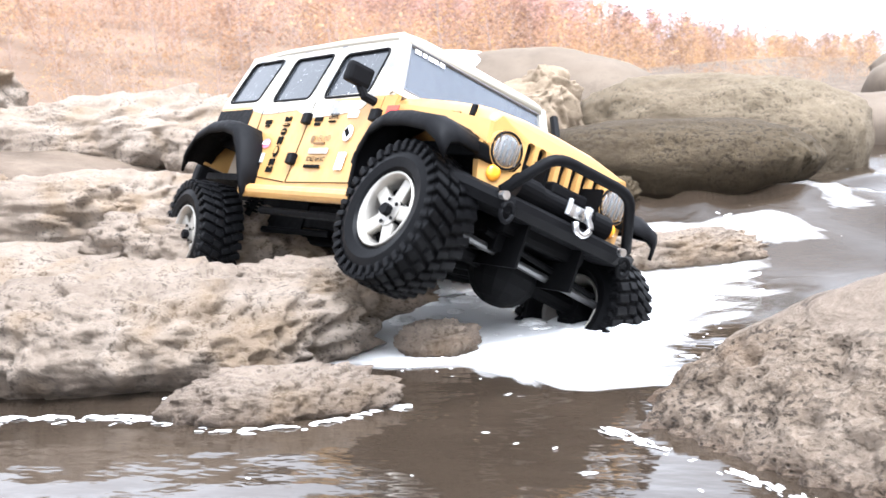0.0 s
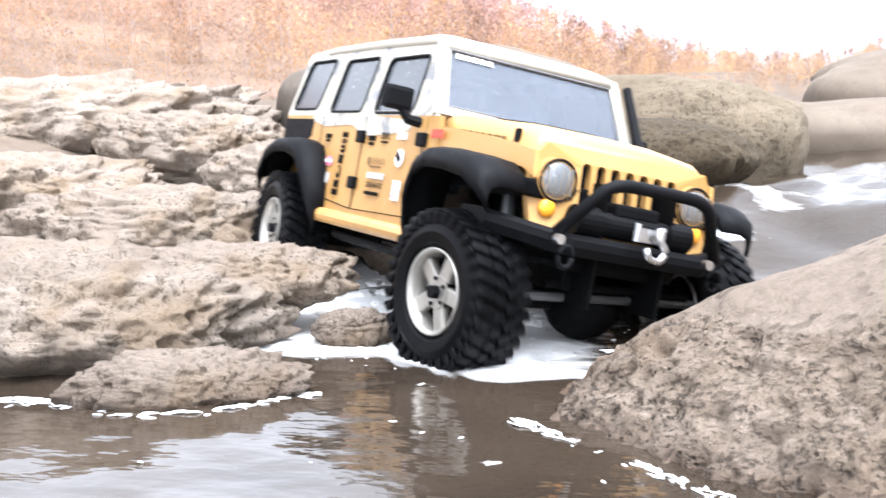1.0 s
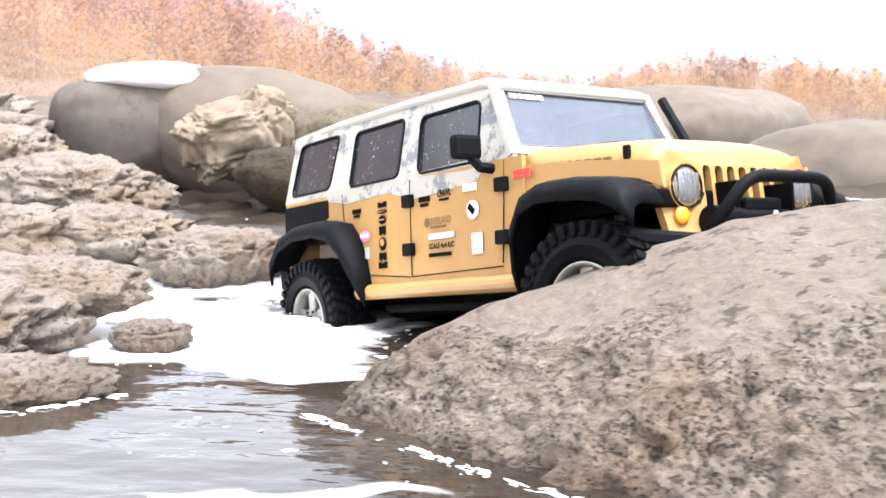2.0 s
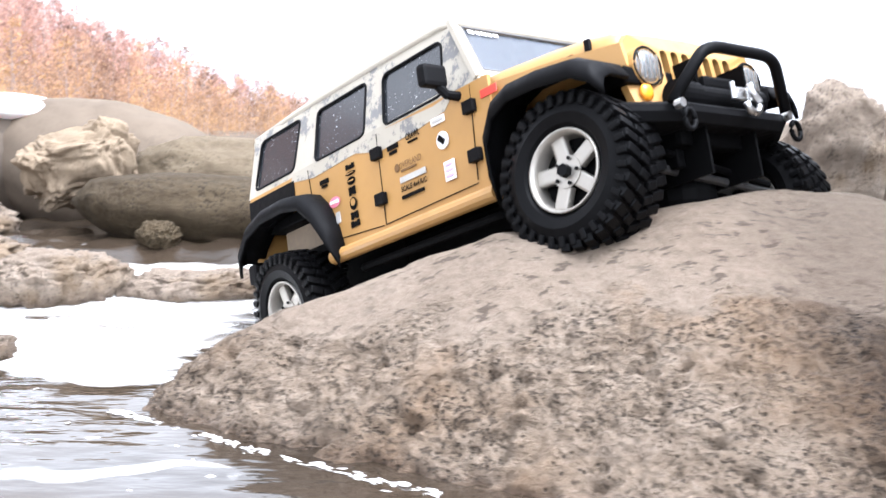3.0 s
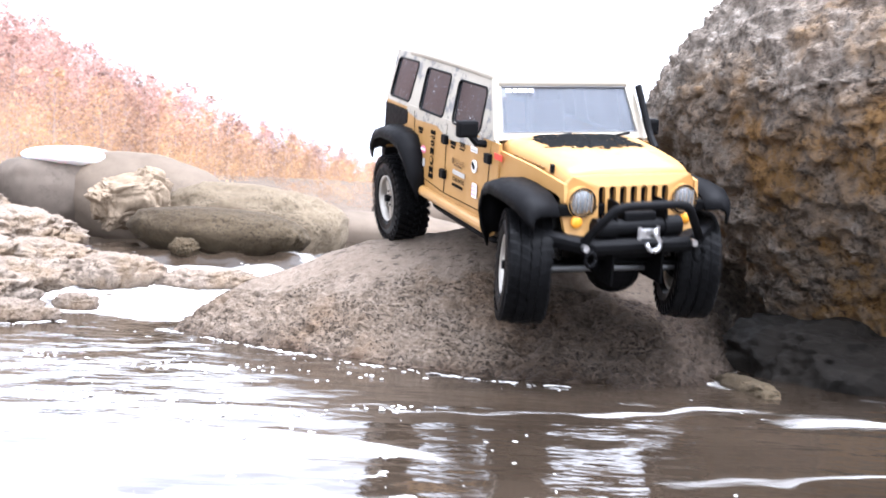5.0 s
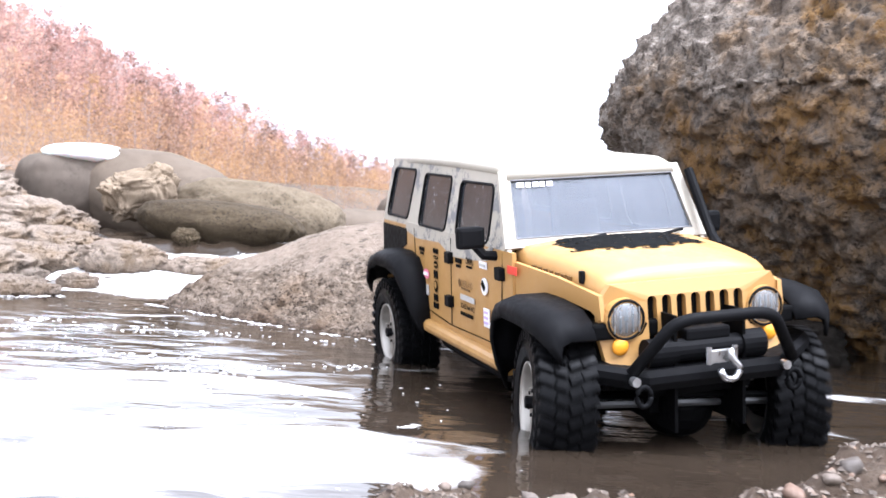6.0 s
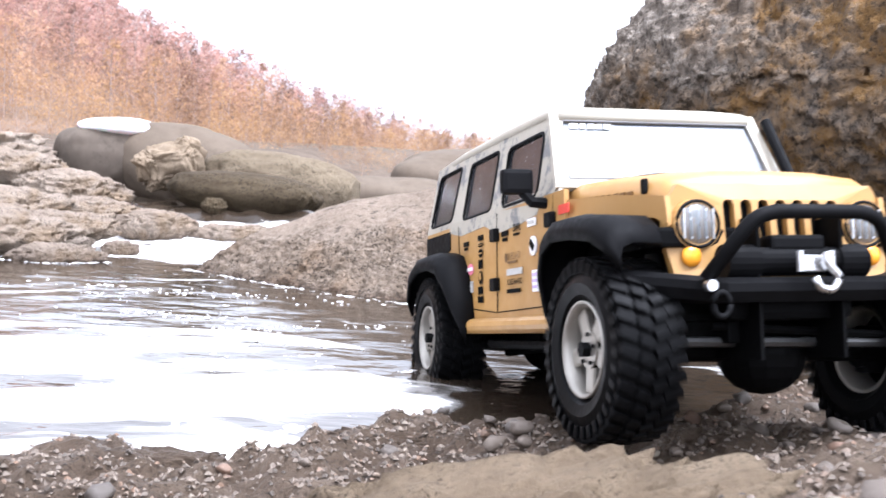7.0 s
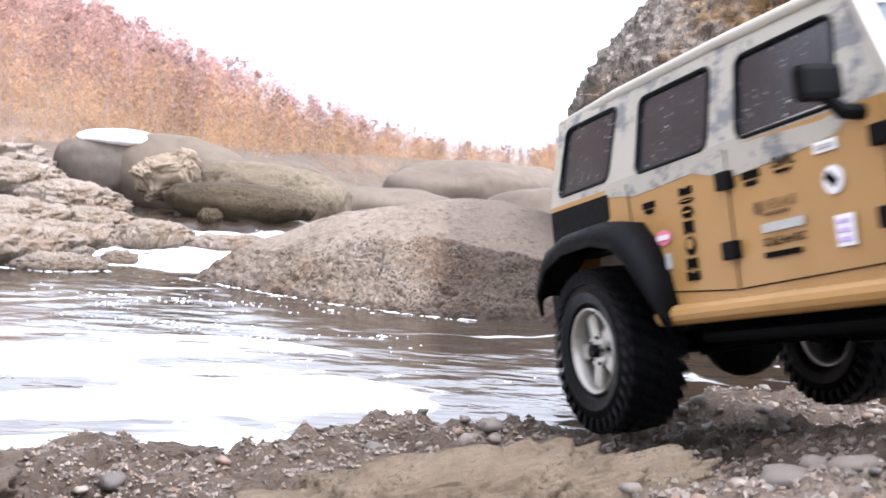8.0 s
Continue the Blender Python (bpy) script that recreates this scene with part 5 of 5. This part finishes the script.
def build_interior():
    for sgn in (-1, 1):
        bm = bmesh.new()
        box(bm, (-0.005, sgn * 0.032, 0.055), (0.045, 0.036, 0.016), bevel=0.004)
        box(bm, (-0.030, sgn * 0.032, 0.088), (0.012, 0.036, 0.056), Euler((0, -0.18, 0)).to_matrix(), bevel=0.004)
        box(bm, (-0.037, sgn * 0.032, 0.122), (0.010, 0.022, 0.016), bevel=0.003)
        part("seat", bm, M_SEAT, truck)
    bm = bmesh.new()
    box(bm, (0.072, 0, 0.086), (0.020, 0.130, 0.018), bevel=0.004)
    part("dashboard", bm, M_BLACK, truck)
    bm = bmesh.new()
    box(bm, (-0.12, 0, 0.045), (0.16, 0.120, 0.030), bevel=0.004)
    part("rear_tub", bm, M_TAN, truck)
    for x in (-0.05, -0.13):
        bm = bmesh.new()
        tube(bm, bent([(x, -0.058, 0.06), (x, -0.052, 0.140), (x, 0.052, 0.140), (x, 0.058, 0.06)]), 0.003, 8)
        part("roll_bar", bm, M_BLACK, truck)


def build_chassis():
    for sgn in (-1, 1):
        bm = bmesh.new()
        box(bm, (0.0, sgn * 0.028, 0.012), (0.40, 0.007, 0.018), bevel=0.001)
        part("chassis_rail", bm, M_CHASSIS, truck)
        bm = bmesh.new()
        tube(bm, bent([(-0.085, sgn * 0.062, 0.004), (-0.075, sgn * 0.070, 0.002), (0.080, sgn * 0.070, 0.002), (0.088, sgn * 0.062, 0.004)]), 0.0032, 8)
        part("rock_slider", bm, M_CHASSIS, truck)
        for x0, x1, zt in ((0.165, 0.150, 0.060), (-0.145, -0.125, 0.058)):
            bm = bmesh.new()
            a, b = Vector((x0, sgn * 0.050, 0.002)), Vector((x1, sgn * 0.046, zt))
            cyl(bm, a, a.lerp(b, 0.5), 0.0030, 10)
            cyl(bm, a.lerp(b, 0.45), b, 0.0058, 12)
            for k in range(8):
                c = a.lerp(b, 0.08 + 0.055 * k)
                r = [c + Vector((0.0066 * math.cos(q), 0.0066 * math.sin(q), 0.0022 * q / 6.28)) for q in [0.7 * j for j in range(10)]]
                tube(bm, r, 0.0009, 5)
            part("shock_absorber", bm, M_RODS if x0 > 0 else M_CHASSIS, truck, "coil-over shock absorber")
        for x0, x1 in ((0.150, 0.030), (-0.130, -0.030)):
            bm = bmesh.new()
            tube(bm, [(x0, sgn * 0.038, -0.006), (x1, sgn * 0.026, 0.0)], 0.0028, 8)
            part("suspension_link", bm, M_CHASSIS, truck)
    bm = bmesh.new()
    box(bm, (0.0, 0, 0.006), (0.060, 0.044, 0.028), bevel=0.005)
    box(bm, (0.045, 0, 0.016), (0.055, 0.036, 0.026), bevel=0.003)
    part("gearbox", bm, M_CHASSIS, truck)
    for a, c in (((0.030, 0.006, 0.002), (0.150, 0.004, -0.002)), ((-0.030, 0.006, 0.002), (-0.130, 0.0, -0.002))):
        part("propeller_shaft", cyl(bmesh.new(), a, c, 0.0042, 10), M_CHASSIS, truck)
    bm = bmesh.new()
    box(bm, (0.178, 0, 0.021), (0.06, 0.070, 0.014), bevel=0.004)
    part("front_skid", bm, M_CHASSIS, truck)


def axle(name, x, steer):
    bm = bmesh.new()
    cyl(bm, (0, -0.080, 0), (0, 0.080, 0), 0.0065, 12)
    bmesh.ops.create_uvsphere(bm, u_segments=16, v_segments=10, radius=0.023, matrix=Matrix.Translation((0, 0.006, -0.002)) @ Matrix.Diagonal((1, 1.05, 0.95, 1)))
    for s in (-1, 1):
        box(bm, (0, s * 0.074, 0), (0.016, 0.014, 0.026), bevel=0.003)
    ob = part(name, bm, M_CHASSIS, truck, "black axle with its differential")
    if steer:
        bm = bmesh.new()
        tube(bm, [(0.024, -0.070, 0.004), (0.024, 0.070, 0.004)], 0.0028, 8)
        part("tie_rod", bm, M_RODS, ob, "dark steel steering rod")
        bm = bmesh.new()
        tube(bm, [(0.030, -0.040, 0.012), (0.026, 0.062, 0.008)], 0.0022, 8)
        part("drag_link", bm, M_CHASSIS, ob)
    return ob


R_TYRE, W_TYRE = 0.0480, 0.036


def lathe(bm, profile, seg):
    """Turns a profile of (radius, y) round the y axis."""
    rings = [[bm.verts.new((r * math.cos(a), y, r * math.sin(a))) for r, y in profile] for a in [2 * math.pi * k / seg for k in range(seg)]]
    for k in range(seg):
        a, b = rings[k], rings[(k + 1) % seg]
        for j in range(len(profile) - 1):
            bm.faces.new((a[j], a[j + 1], b[j + 1], b[j]))
    bmesh.ops.recalc_face_normals(bm, faces=bm.faces)
    return bm


def build_wheel():
    """A wheel about its own centre, outer side towards -y."""
    hub = bmesh.new()
    cyl(hub, (0, -0.012, 0), (0, 0.016, 0), 0.010, 16)
    wheel = part("wheel", hub, M_CHASSIS, truck, "silver five-spoke wheel with a chunky mud tyre")
    h = W_TYRE / 2
    bm = bmesh.new()
    lathe(bm, [(0.0240, -h + 0.005), (0.028, -h + 0.0005), (0.034, -h - 0.001), (0.0400, -h + 0.001), (0.0442, -h + 0.004), (0.0452, 0), (0.0442, h - 0.004), (0.0400, h - 0.001), (0.034, h + 0.001), (0.028, h - 0.0005), (0.0240, h - 0.005), (0.0240, -h + 0.005)], 48)
    part("tyre", bm, M_RUBBER, wheel, "wet black mud-terrain tyre with big tread blocks")
    blocks = [mesh_of("tread_block", box(bmesh.new(), (0, 0, 0), size, bevel=0.0007), M_RUBBER, False) for size in ((0.0046, 0.0100, 0.0056), (0.0046, 0.0076, 0.0050), (0.0066, 0.0026, 0.0038))]
    n = 34
    for k in range(n):
        rows = [(0, y, sh, R_TYRE - 0.0030, tilt) for y, sh, tilt in ((-0.0128, 0.0, -0.35), (0.0128, 0.5, 0.35))]
        rows += [(1, y, sh, R_TYRE - 0.0020, tilt) for y, sh, tilt in ((-0.0040, 0.55, -0.35), (0.0042, 0.05, 0.35))]
        rows += [(2, -h + 0.0004, 0.0, R_TYRE - 0.0060, 0.0), (2, h - 0.0004, 0.5, R_TYRE - 0.0060, 0.0)]
        for kind, y, sh, rr, tilt in rows:
            a = 2 * math.pi * (k + sh) / n
            ob = new("tread_block", blocks[kind])
            ob.parent = wheel
            ob.matrix_basis = Matrix.Translation((rr * math.cos(a), y, rr * math.sin(a))) @ Matrix.Rotation(-a, 4, "Y") @ Matrix.Rotation(tilt, 4, "X")
    bm = bmesh.new()
    lathe(bm, [(0.0246, -h + 0.004), (0.0250, -h + 0.0012), (0.0238, -h + 0.0012), (0.0222, -h + 0.004), (0.0214, -0.002), (0.0212, h - 0.006), (0.0240, h - 0.004), (0.0240, -h + 0.006)], 40)
    part("rim", bm, M_RIM, wheel, "dull silver rim", True)
    bm = bmesh.new()
    for k in range(5):
        a = 2 * math.pi * k / 5
        c, s = math.cos(a), math.sin(a)
        box(bm, (0.0145 * c, -h + 0.0085, 0.0145 * s), (0.0170, 0.0055, 0.0098), Matrix.Rotation(-a, 3, "Y"), bevel=0.0016)
    cyl(bm, (0, -h + 0.0050, 0), (0, -h + 0.0125, 0), 0.0098, 20)
    part("spoke", bm, M_RIM, wheel, "five broad silver spokes")
    bm = bmesh.new()
    cyl(bm, (0, -h + 0.0130, 0), (0, -h + 0.0145, 0), 0.0212, 28)
    part("brake_disc", bm, M_CHASSIS, wheel)
    bm = bmesh.new()
    cyl(bm, (0, -h + 0.0005, 0), (0, -h + 0.0060, 0), 0.0040, 6)
    for k in range(5):
        a = 2 * math.pi * (k + 0.5) / 5
        cyl(bm, (0.0078 * math.cos(a), -h + 0.0045, 0.0078 * math.sin(a)), (0.0078 * math.cos(a), -h + 0.0035, 0.0078 * math.sin(a)), 0.0012, 6)
    part("wheel_nut", bm, M_BLACK, wheel)
    return wheel


build_cab()
build_hardtop()
build_windscreen()
build_front()
build_trim()
build_stickers()
build_interior()
build_chassis()
front_axle, rear_axle = axle("front_axle", 0.165, True), axle("rear_axle", -0.145, False)
wheel_fr = build_wheel()
wheel_rr = copy_thing(wheel_fr, Matrix.Identity(4))
wheel_fl = copy_thing(wheel_fr, Matrix.Identity(4))
wheel_rl = copy_thing(wheel_fr, Matrix.Identity(4))
X_FRONT, X_REAR, Y_WHEEL = 0.167, -0.153, 0.080

# seconds, place, turn about x, y and z in degrees
TRUCK_ROWS = [
    (0.0, -0.6463, 1.8343, 0.0478, -28.3, 0.2, -35.5),
    (0.5, -0.5839, 1.8319, 0.0380, -17.3, 2.2, -41.8),
    (1.0, -0.5210, 1.8363, 0.0291, -14.3, 0.4, -45.7),
    (1.2, -0.4536, 1.8226, 0.0148, -14.2, 2.4, -51.9),
    (2.3, -0.2628, 1.7562, 0.0334, -1.4, -13.0, -47.5),
    (2.5, -0.2468, 1.7517, 0.0450, -0.7, -13.0, -50.4),
    (3.0, -0.1644, 1.7273, 0.0825, -2.9, -17.4, -50.1),
    (3.5, -0.1112, 1.6820, 0.1262, 4.9, -15.3, -54.3),
    (4.0, -0.0690, 1.6602, 0.1398, 2.3, -3.8, -63.2),
    (4.2, -0.0630, 1.6395, 0.1434, 4.6, 0.4, -64.1),
    (4.5, -0.0467, 1.5998, 0.1440, 4.9, 5.4, -65.4),
    (4.7, -0.0304, 1.5673, 0.1305, 3.4, 6.0, -67.1),
    (5.0, -0.0060, 1.4634, 0.1374, 4.2, 10.8, -66.5),
    (5.25, 0.0172, 1.3651, 0.1089, 5.6, 21.6, -65.4),
    (5.5, 0.0383, 1.2737, 0.0884, 6.5, 19.4, -64.3),
    (5.8, 0.0603, 1.1793, 0.0443, 7.1, 7.9, -63.4),
    (6.0, 0.0770, 1.1118, 0.0282, 6.4, 2.4, -67.6),
    (6.5, 0.0884, 0.9929, 0.0214, 1.7, -5.6, -67.9),
    (7.0, 0.1332, 0.8290, 0.0457, 1.8, -9.4, -70.5),
    (7.5, 0.1907, 0.7167, 0.0730, 2.1, -13.1, -69.2),
    (8.0, 0.2723, 0.5578, 0.1137, 5.5, -11.8, -65.8),
]
# seconds, front right, front left, rear right, rear left wheel height, steering to the left in degrees
WHEEL_ROWS = [
    (0.0, 0.005, -0.004, -0.028, 0.006, 6), (0.5, 0.002, -0.004, -0.006, 0.003, 4), (1.0, -0.008, 0.004, -0.002, 0.0, 10), (1.2, -0.005, -0.002, 0.008, -0.002, 20),
    (2.3, 0.003, -0.002, -0.006, 0.003, 4), (2.5, 0.001, -0.002, -0.003, 0.002, 2), (3.0, 0.007, -0.010, -0.014, 0.002, 8), (3.5, 0.004, -0.008, -0.013, 0.002, -6), (4.0, -0.006, 0.004, -0.004, 0.002, -16),
    (4.5, 0.0, 0.0, -0.004, -0.002, -20), (4.7, 0.002, -0.002, -0.004, 0.0, -20), (5.8, 0.010, -0.004, -0.006, 0.002, -14), (6.0, 0.010, -0.004, 0.001, -0.002, -13), (6.5, 0.006, 0.0, 0.004, 0.0, 0),
    (7.0, 0.003, -0.001, 0.008, 0.0, 2), (7.5, -0.002, 0.0, 0.004, 0.0, 14), (8.0, -0.002, 0.0, 0.002, 0.0, 10),
]


def motions():
    for ob, x, y, dx, dy in RAFTS:
        walk(ob, [(0.0, pose(x, y, 0.0005)), (4.0, pose(x + dx * 0.5, y + dy * 0.5, 0.0005, 0, 0, 12)), (8.0, pose(x + dx, y + dy, 0.0005, 0, 0, 25))])
    walk(truck, [(r[0], pose(*r[1:])) for r in TRUCK_ROWS])
    ts = [r[0] for r in TRUCK_ROWS]
    along = [0.0]
    for a, b in zip(TRUCK_ROWS, TRUCK_ROWS[1:]):
        along.append(along[-1] + math.dist(a[1:4], b[1:4]))
    ws = [r[0] for r in WHEEL_ROWS]
    rows = {k: [] for k in ("fa", "ra", "fr", "fl", "rr", "rl")}
    for k in range(81):
        t = k / 10
        v = [float(np.interp(t, ws, [r[j] for r in WHEEL_ROWS])) for j in range(1, 6)]
        roll = math.degrees(float(np.interp(t, ts, along)) / R_TYRE)
        for key, wr, wl_, x, zr, zl, steer in (("fa", "fr", "fl", X_FRONT, v[0], v[1], v[4]), ("ra", "rr", "rl", X_REAR, v[2], v[3], 0.0)):
            lean = math.degrees(math.atan2(zl - zr, 2 * Y_WHEEL))
            base = pose(x, 0, (zr + zl) / 2 - 0.002, lean, 0, 0)
            rows[key].append((t, base))
            rows[wr].append((t, base @ pose(0, -Y_WHEEL, 0, 0, 0, steer) @ pose(0, 0, 0, 0, roll, 0)))
            rows[wl_].append((t, base @ pose(0, Y_WHEEL, 0, 0, 0, steer + 180) @ pose(0, 0, 0, 0, -roll, 0)))
    for key, ob in (("fa", front_axle), ("ra", rear_axle), ("fr", wheel_fr), ("fl", wheel_fl), ("rr", wheel_rr), ("rl", wheel_rl)):
        walk(ob, rows[key])

# ---- the wooded valley side ----
def ridge_angle(az):
    """Height of the wooded skyline, in degrees, by azimuth to the left of straight ahead."""
    pts = ((-30, 0.5), (-16, 0.9), (-10, 1.7), (-6, 2.3), (-3, 1.9), (0, 0.9), (5, 1.2), (8, 2.2), (11, 3.5), (14.5, 5.1), (18, 6.5), (22, 8.2), (32, 11.6), (50, 14.5), (75, 15.0), (110, 12.0))
    return float(np.interp(az, [p[0] for p in pts], [p[1] for p in pts]))


HILL_AT, HILL_DEEP = 6.0, 60.0


def hill_point(az, k):
    """k from the foot (0) to the crest (1) and on behind it."""
    far = HILL_AT + HILL_DEEP * k
    a = ridge_angle(az)
    crest = max(0.0, (HILL_AT + HILL_DEEP) * math.tan(radians(a)) - 6.0 * (0.2 + 0.8 * min(1.0, a / 5)))
    z = 0.02 + crest * min(1.0, max(0.0, k)) ** 0.85
    return Vector((-far * math.sin(radians(az)), far * math.cos(radians(az)), z))


azs = [-40 + 2.0 * k for k in range(82)]
ks = [0, 0.02, 0.08, 0.2, 0.35, 0.5, 0.65, 0.8, 0.92, 1.0, 1.4, 2.0]
hv, hf = [], []
for az in azs:
    for k in ks:
        p = hill_point(az, k)
        p.z += 0.5 * k * noise.noise(p * 0.08) - (0.4 if k == 0 else 0)
        hv.append(p)
n = len(ks)
for i in range(len(azs) - 1):
    for j in range(n - 1):
        hf.append((i * n + j, (i + 1) * n + j, (i + 1) * n + j + 1, i * n + j + 1))
me = bpy.data.meshes.new("hillside")
me.from_pydata(hv, [], hf)
me.materials.append(M_HILL)
me.polygons.foreach_set("use_smooth", [True] * len(hf))
tagged(new("hillside", me), "brown leaf-covered valley side rising from the stream", "hillside", kind="structure")


def forest(name, label, count, seed, size, lo, hi, clumps, low=0.15, slim=0.17):
    """Autumn trees and bushes: tapered trunks, limbs, and crowns of many small tufts of twigs and leaves."""
    r = random.Random(seed)
    rs = np.random.default_rng(seed)
    tv, tf, blades = [], [], []

    def limb(a, b, ra, rb):
        d = (b - a).normalized()
        u = d.orthogonal().normalized()
        w = d.cross(u)
        n0 = len(tv)
        for p, q in ((a, ra), (b, rb)):
            for j in range(4):
                g = j * 1.5708
                tv.append(p + (u * math.cos(g) + w * math.sin(g)) * q)
        for j in range(4):
            tf.append((n0 + j, n0 + (j + 1) % 4, n0 + 4 + (j + 1) % 4, n0 + 4 + j))

    for _ in range(count):
        az, k = r.uniform(-20, 66), r.uniform(lo, hi)
        a = ridge_angle(az)
        if a < 0.3 and r.random() < 0.6:
            continue
        foot = hill_point(az, k)
        h = size * r.uniform(0.6, 1.25) * (0.25 + 0.75 * min(1, a / 5)) * (0.10 + 0.90 * min(1, max(0, k)))
        h = min(h, (foot.xy.length * math.tan(radians(a + 0.9)) - foot.z) / 1.05 * r.uniform(0.72, 1.05))
        if h < 0.12:
            continue
        top = foot + Vector((r.gauss(0, 0.04) * h, r.gauss(0, 0.04) * h, h))
        limb(foot, top, 0.006 * h, 0.0015 * h)
        wide = slim * r.uniform(0.75, 1.35)
        tips, size_at = [], []
        for j in range(9):
            u = low + (0.97 - low) * (j + r.uniform(0.1, 0.9)) / 9
            reach = wide * math.sin(math.pi * (0.15 + 0.82 * u)) ** 0.8
            g = r.uniform(0, math.tau)
            s0 = foot.lerp(top, max(0.02, u - 0.12))
            e = foot.lerp(top, u) + Vector((math.cos(g), math.sin(g), r.uniform(-0.1, 0.3))) * reach * h * r.uniform(0.35, 0.8)
            limb(s0, e, 0.003 * h, 0.001 * h)
            tips.append(e)
            size_at.append(reach * r.uniform(0.45, 0.7))
        pick = rs.integers(0, len(tips), clumps)
        around = rs.normal(0, 1, (clumps, 3))
        around /= np.maximum(1.0, np.linalg.norm(around, axis=1, keepdims=True) / 1.3)
        c = np.array(tips)[pick] + around * (np.array(size_at)[pick] * h)[:, None] * (0.8, 0.8, 0.75)
        grow = np.stack([rs.normal(0, 0.8, clumps), rs.normal(0, 0.8, clumps), rs.uniform(-0.5, 0.9, clumps)], 1) * (h * rs.uniform(0.013, 0.034, clumps))[:, None]
        turn = rs.uniform(0, math.tau, clumps)
        side = np.stack([np.cos(turn), np.sin(turn), rs.normal(0, 0.5, clumps)], 1) * (h * rs.uniform(0.006, 0.015, clumps))[:, None]
        blades.append(np.stack([c - side, c + side, c + grow], 1).reshape(-1, 3))
    cv = np.concatenate(blades)
    count = len(cv) // 3
    cf = (np.arange(count * 3) + len(tv)).reshape(-1, 3).tolist()
    me = bpy.data.meshes.new(name)
    me.from_pydata([tuple(p) for p in tv] + cv.tolist(), [], tf + cf)
    me.materials.append(M_BARK)
    me.materials.append(M_TWIG)
    me.polygons.foreach_set("material_index", [0] * len(tf) + [1] * len(cf))
    return tagged(new(name, me), label, "woods", kind="stuff")


forest("woods", "autumn woods of bare and rust-leaved trees on the valley side", 2600, 3, 4.6, 0.02, 1.05, 520, 0.12, 0.26)
forest("scrub", "yellow and orange scrub along the foot of the valley side", 1300, 4, 2.6, 0.0, 0.12, 420, 0.0, 0.46)

motions()
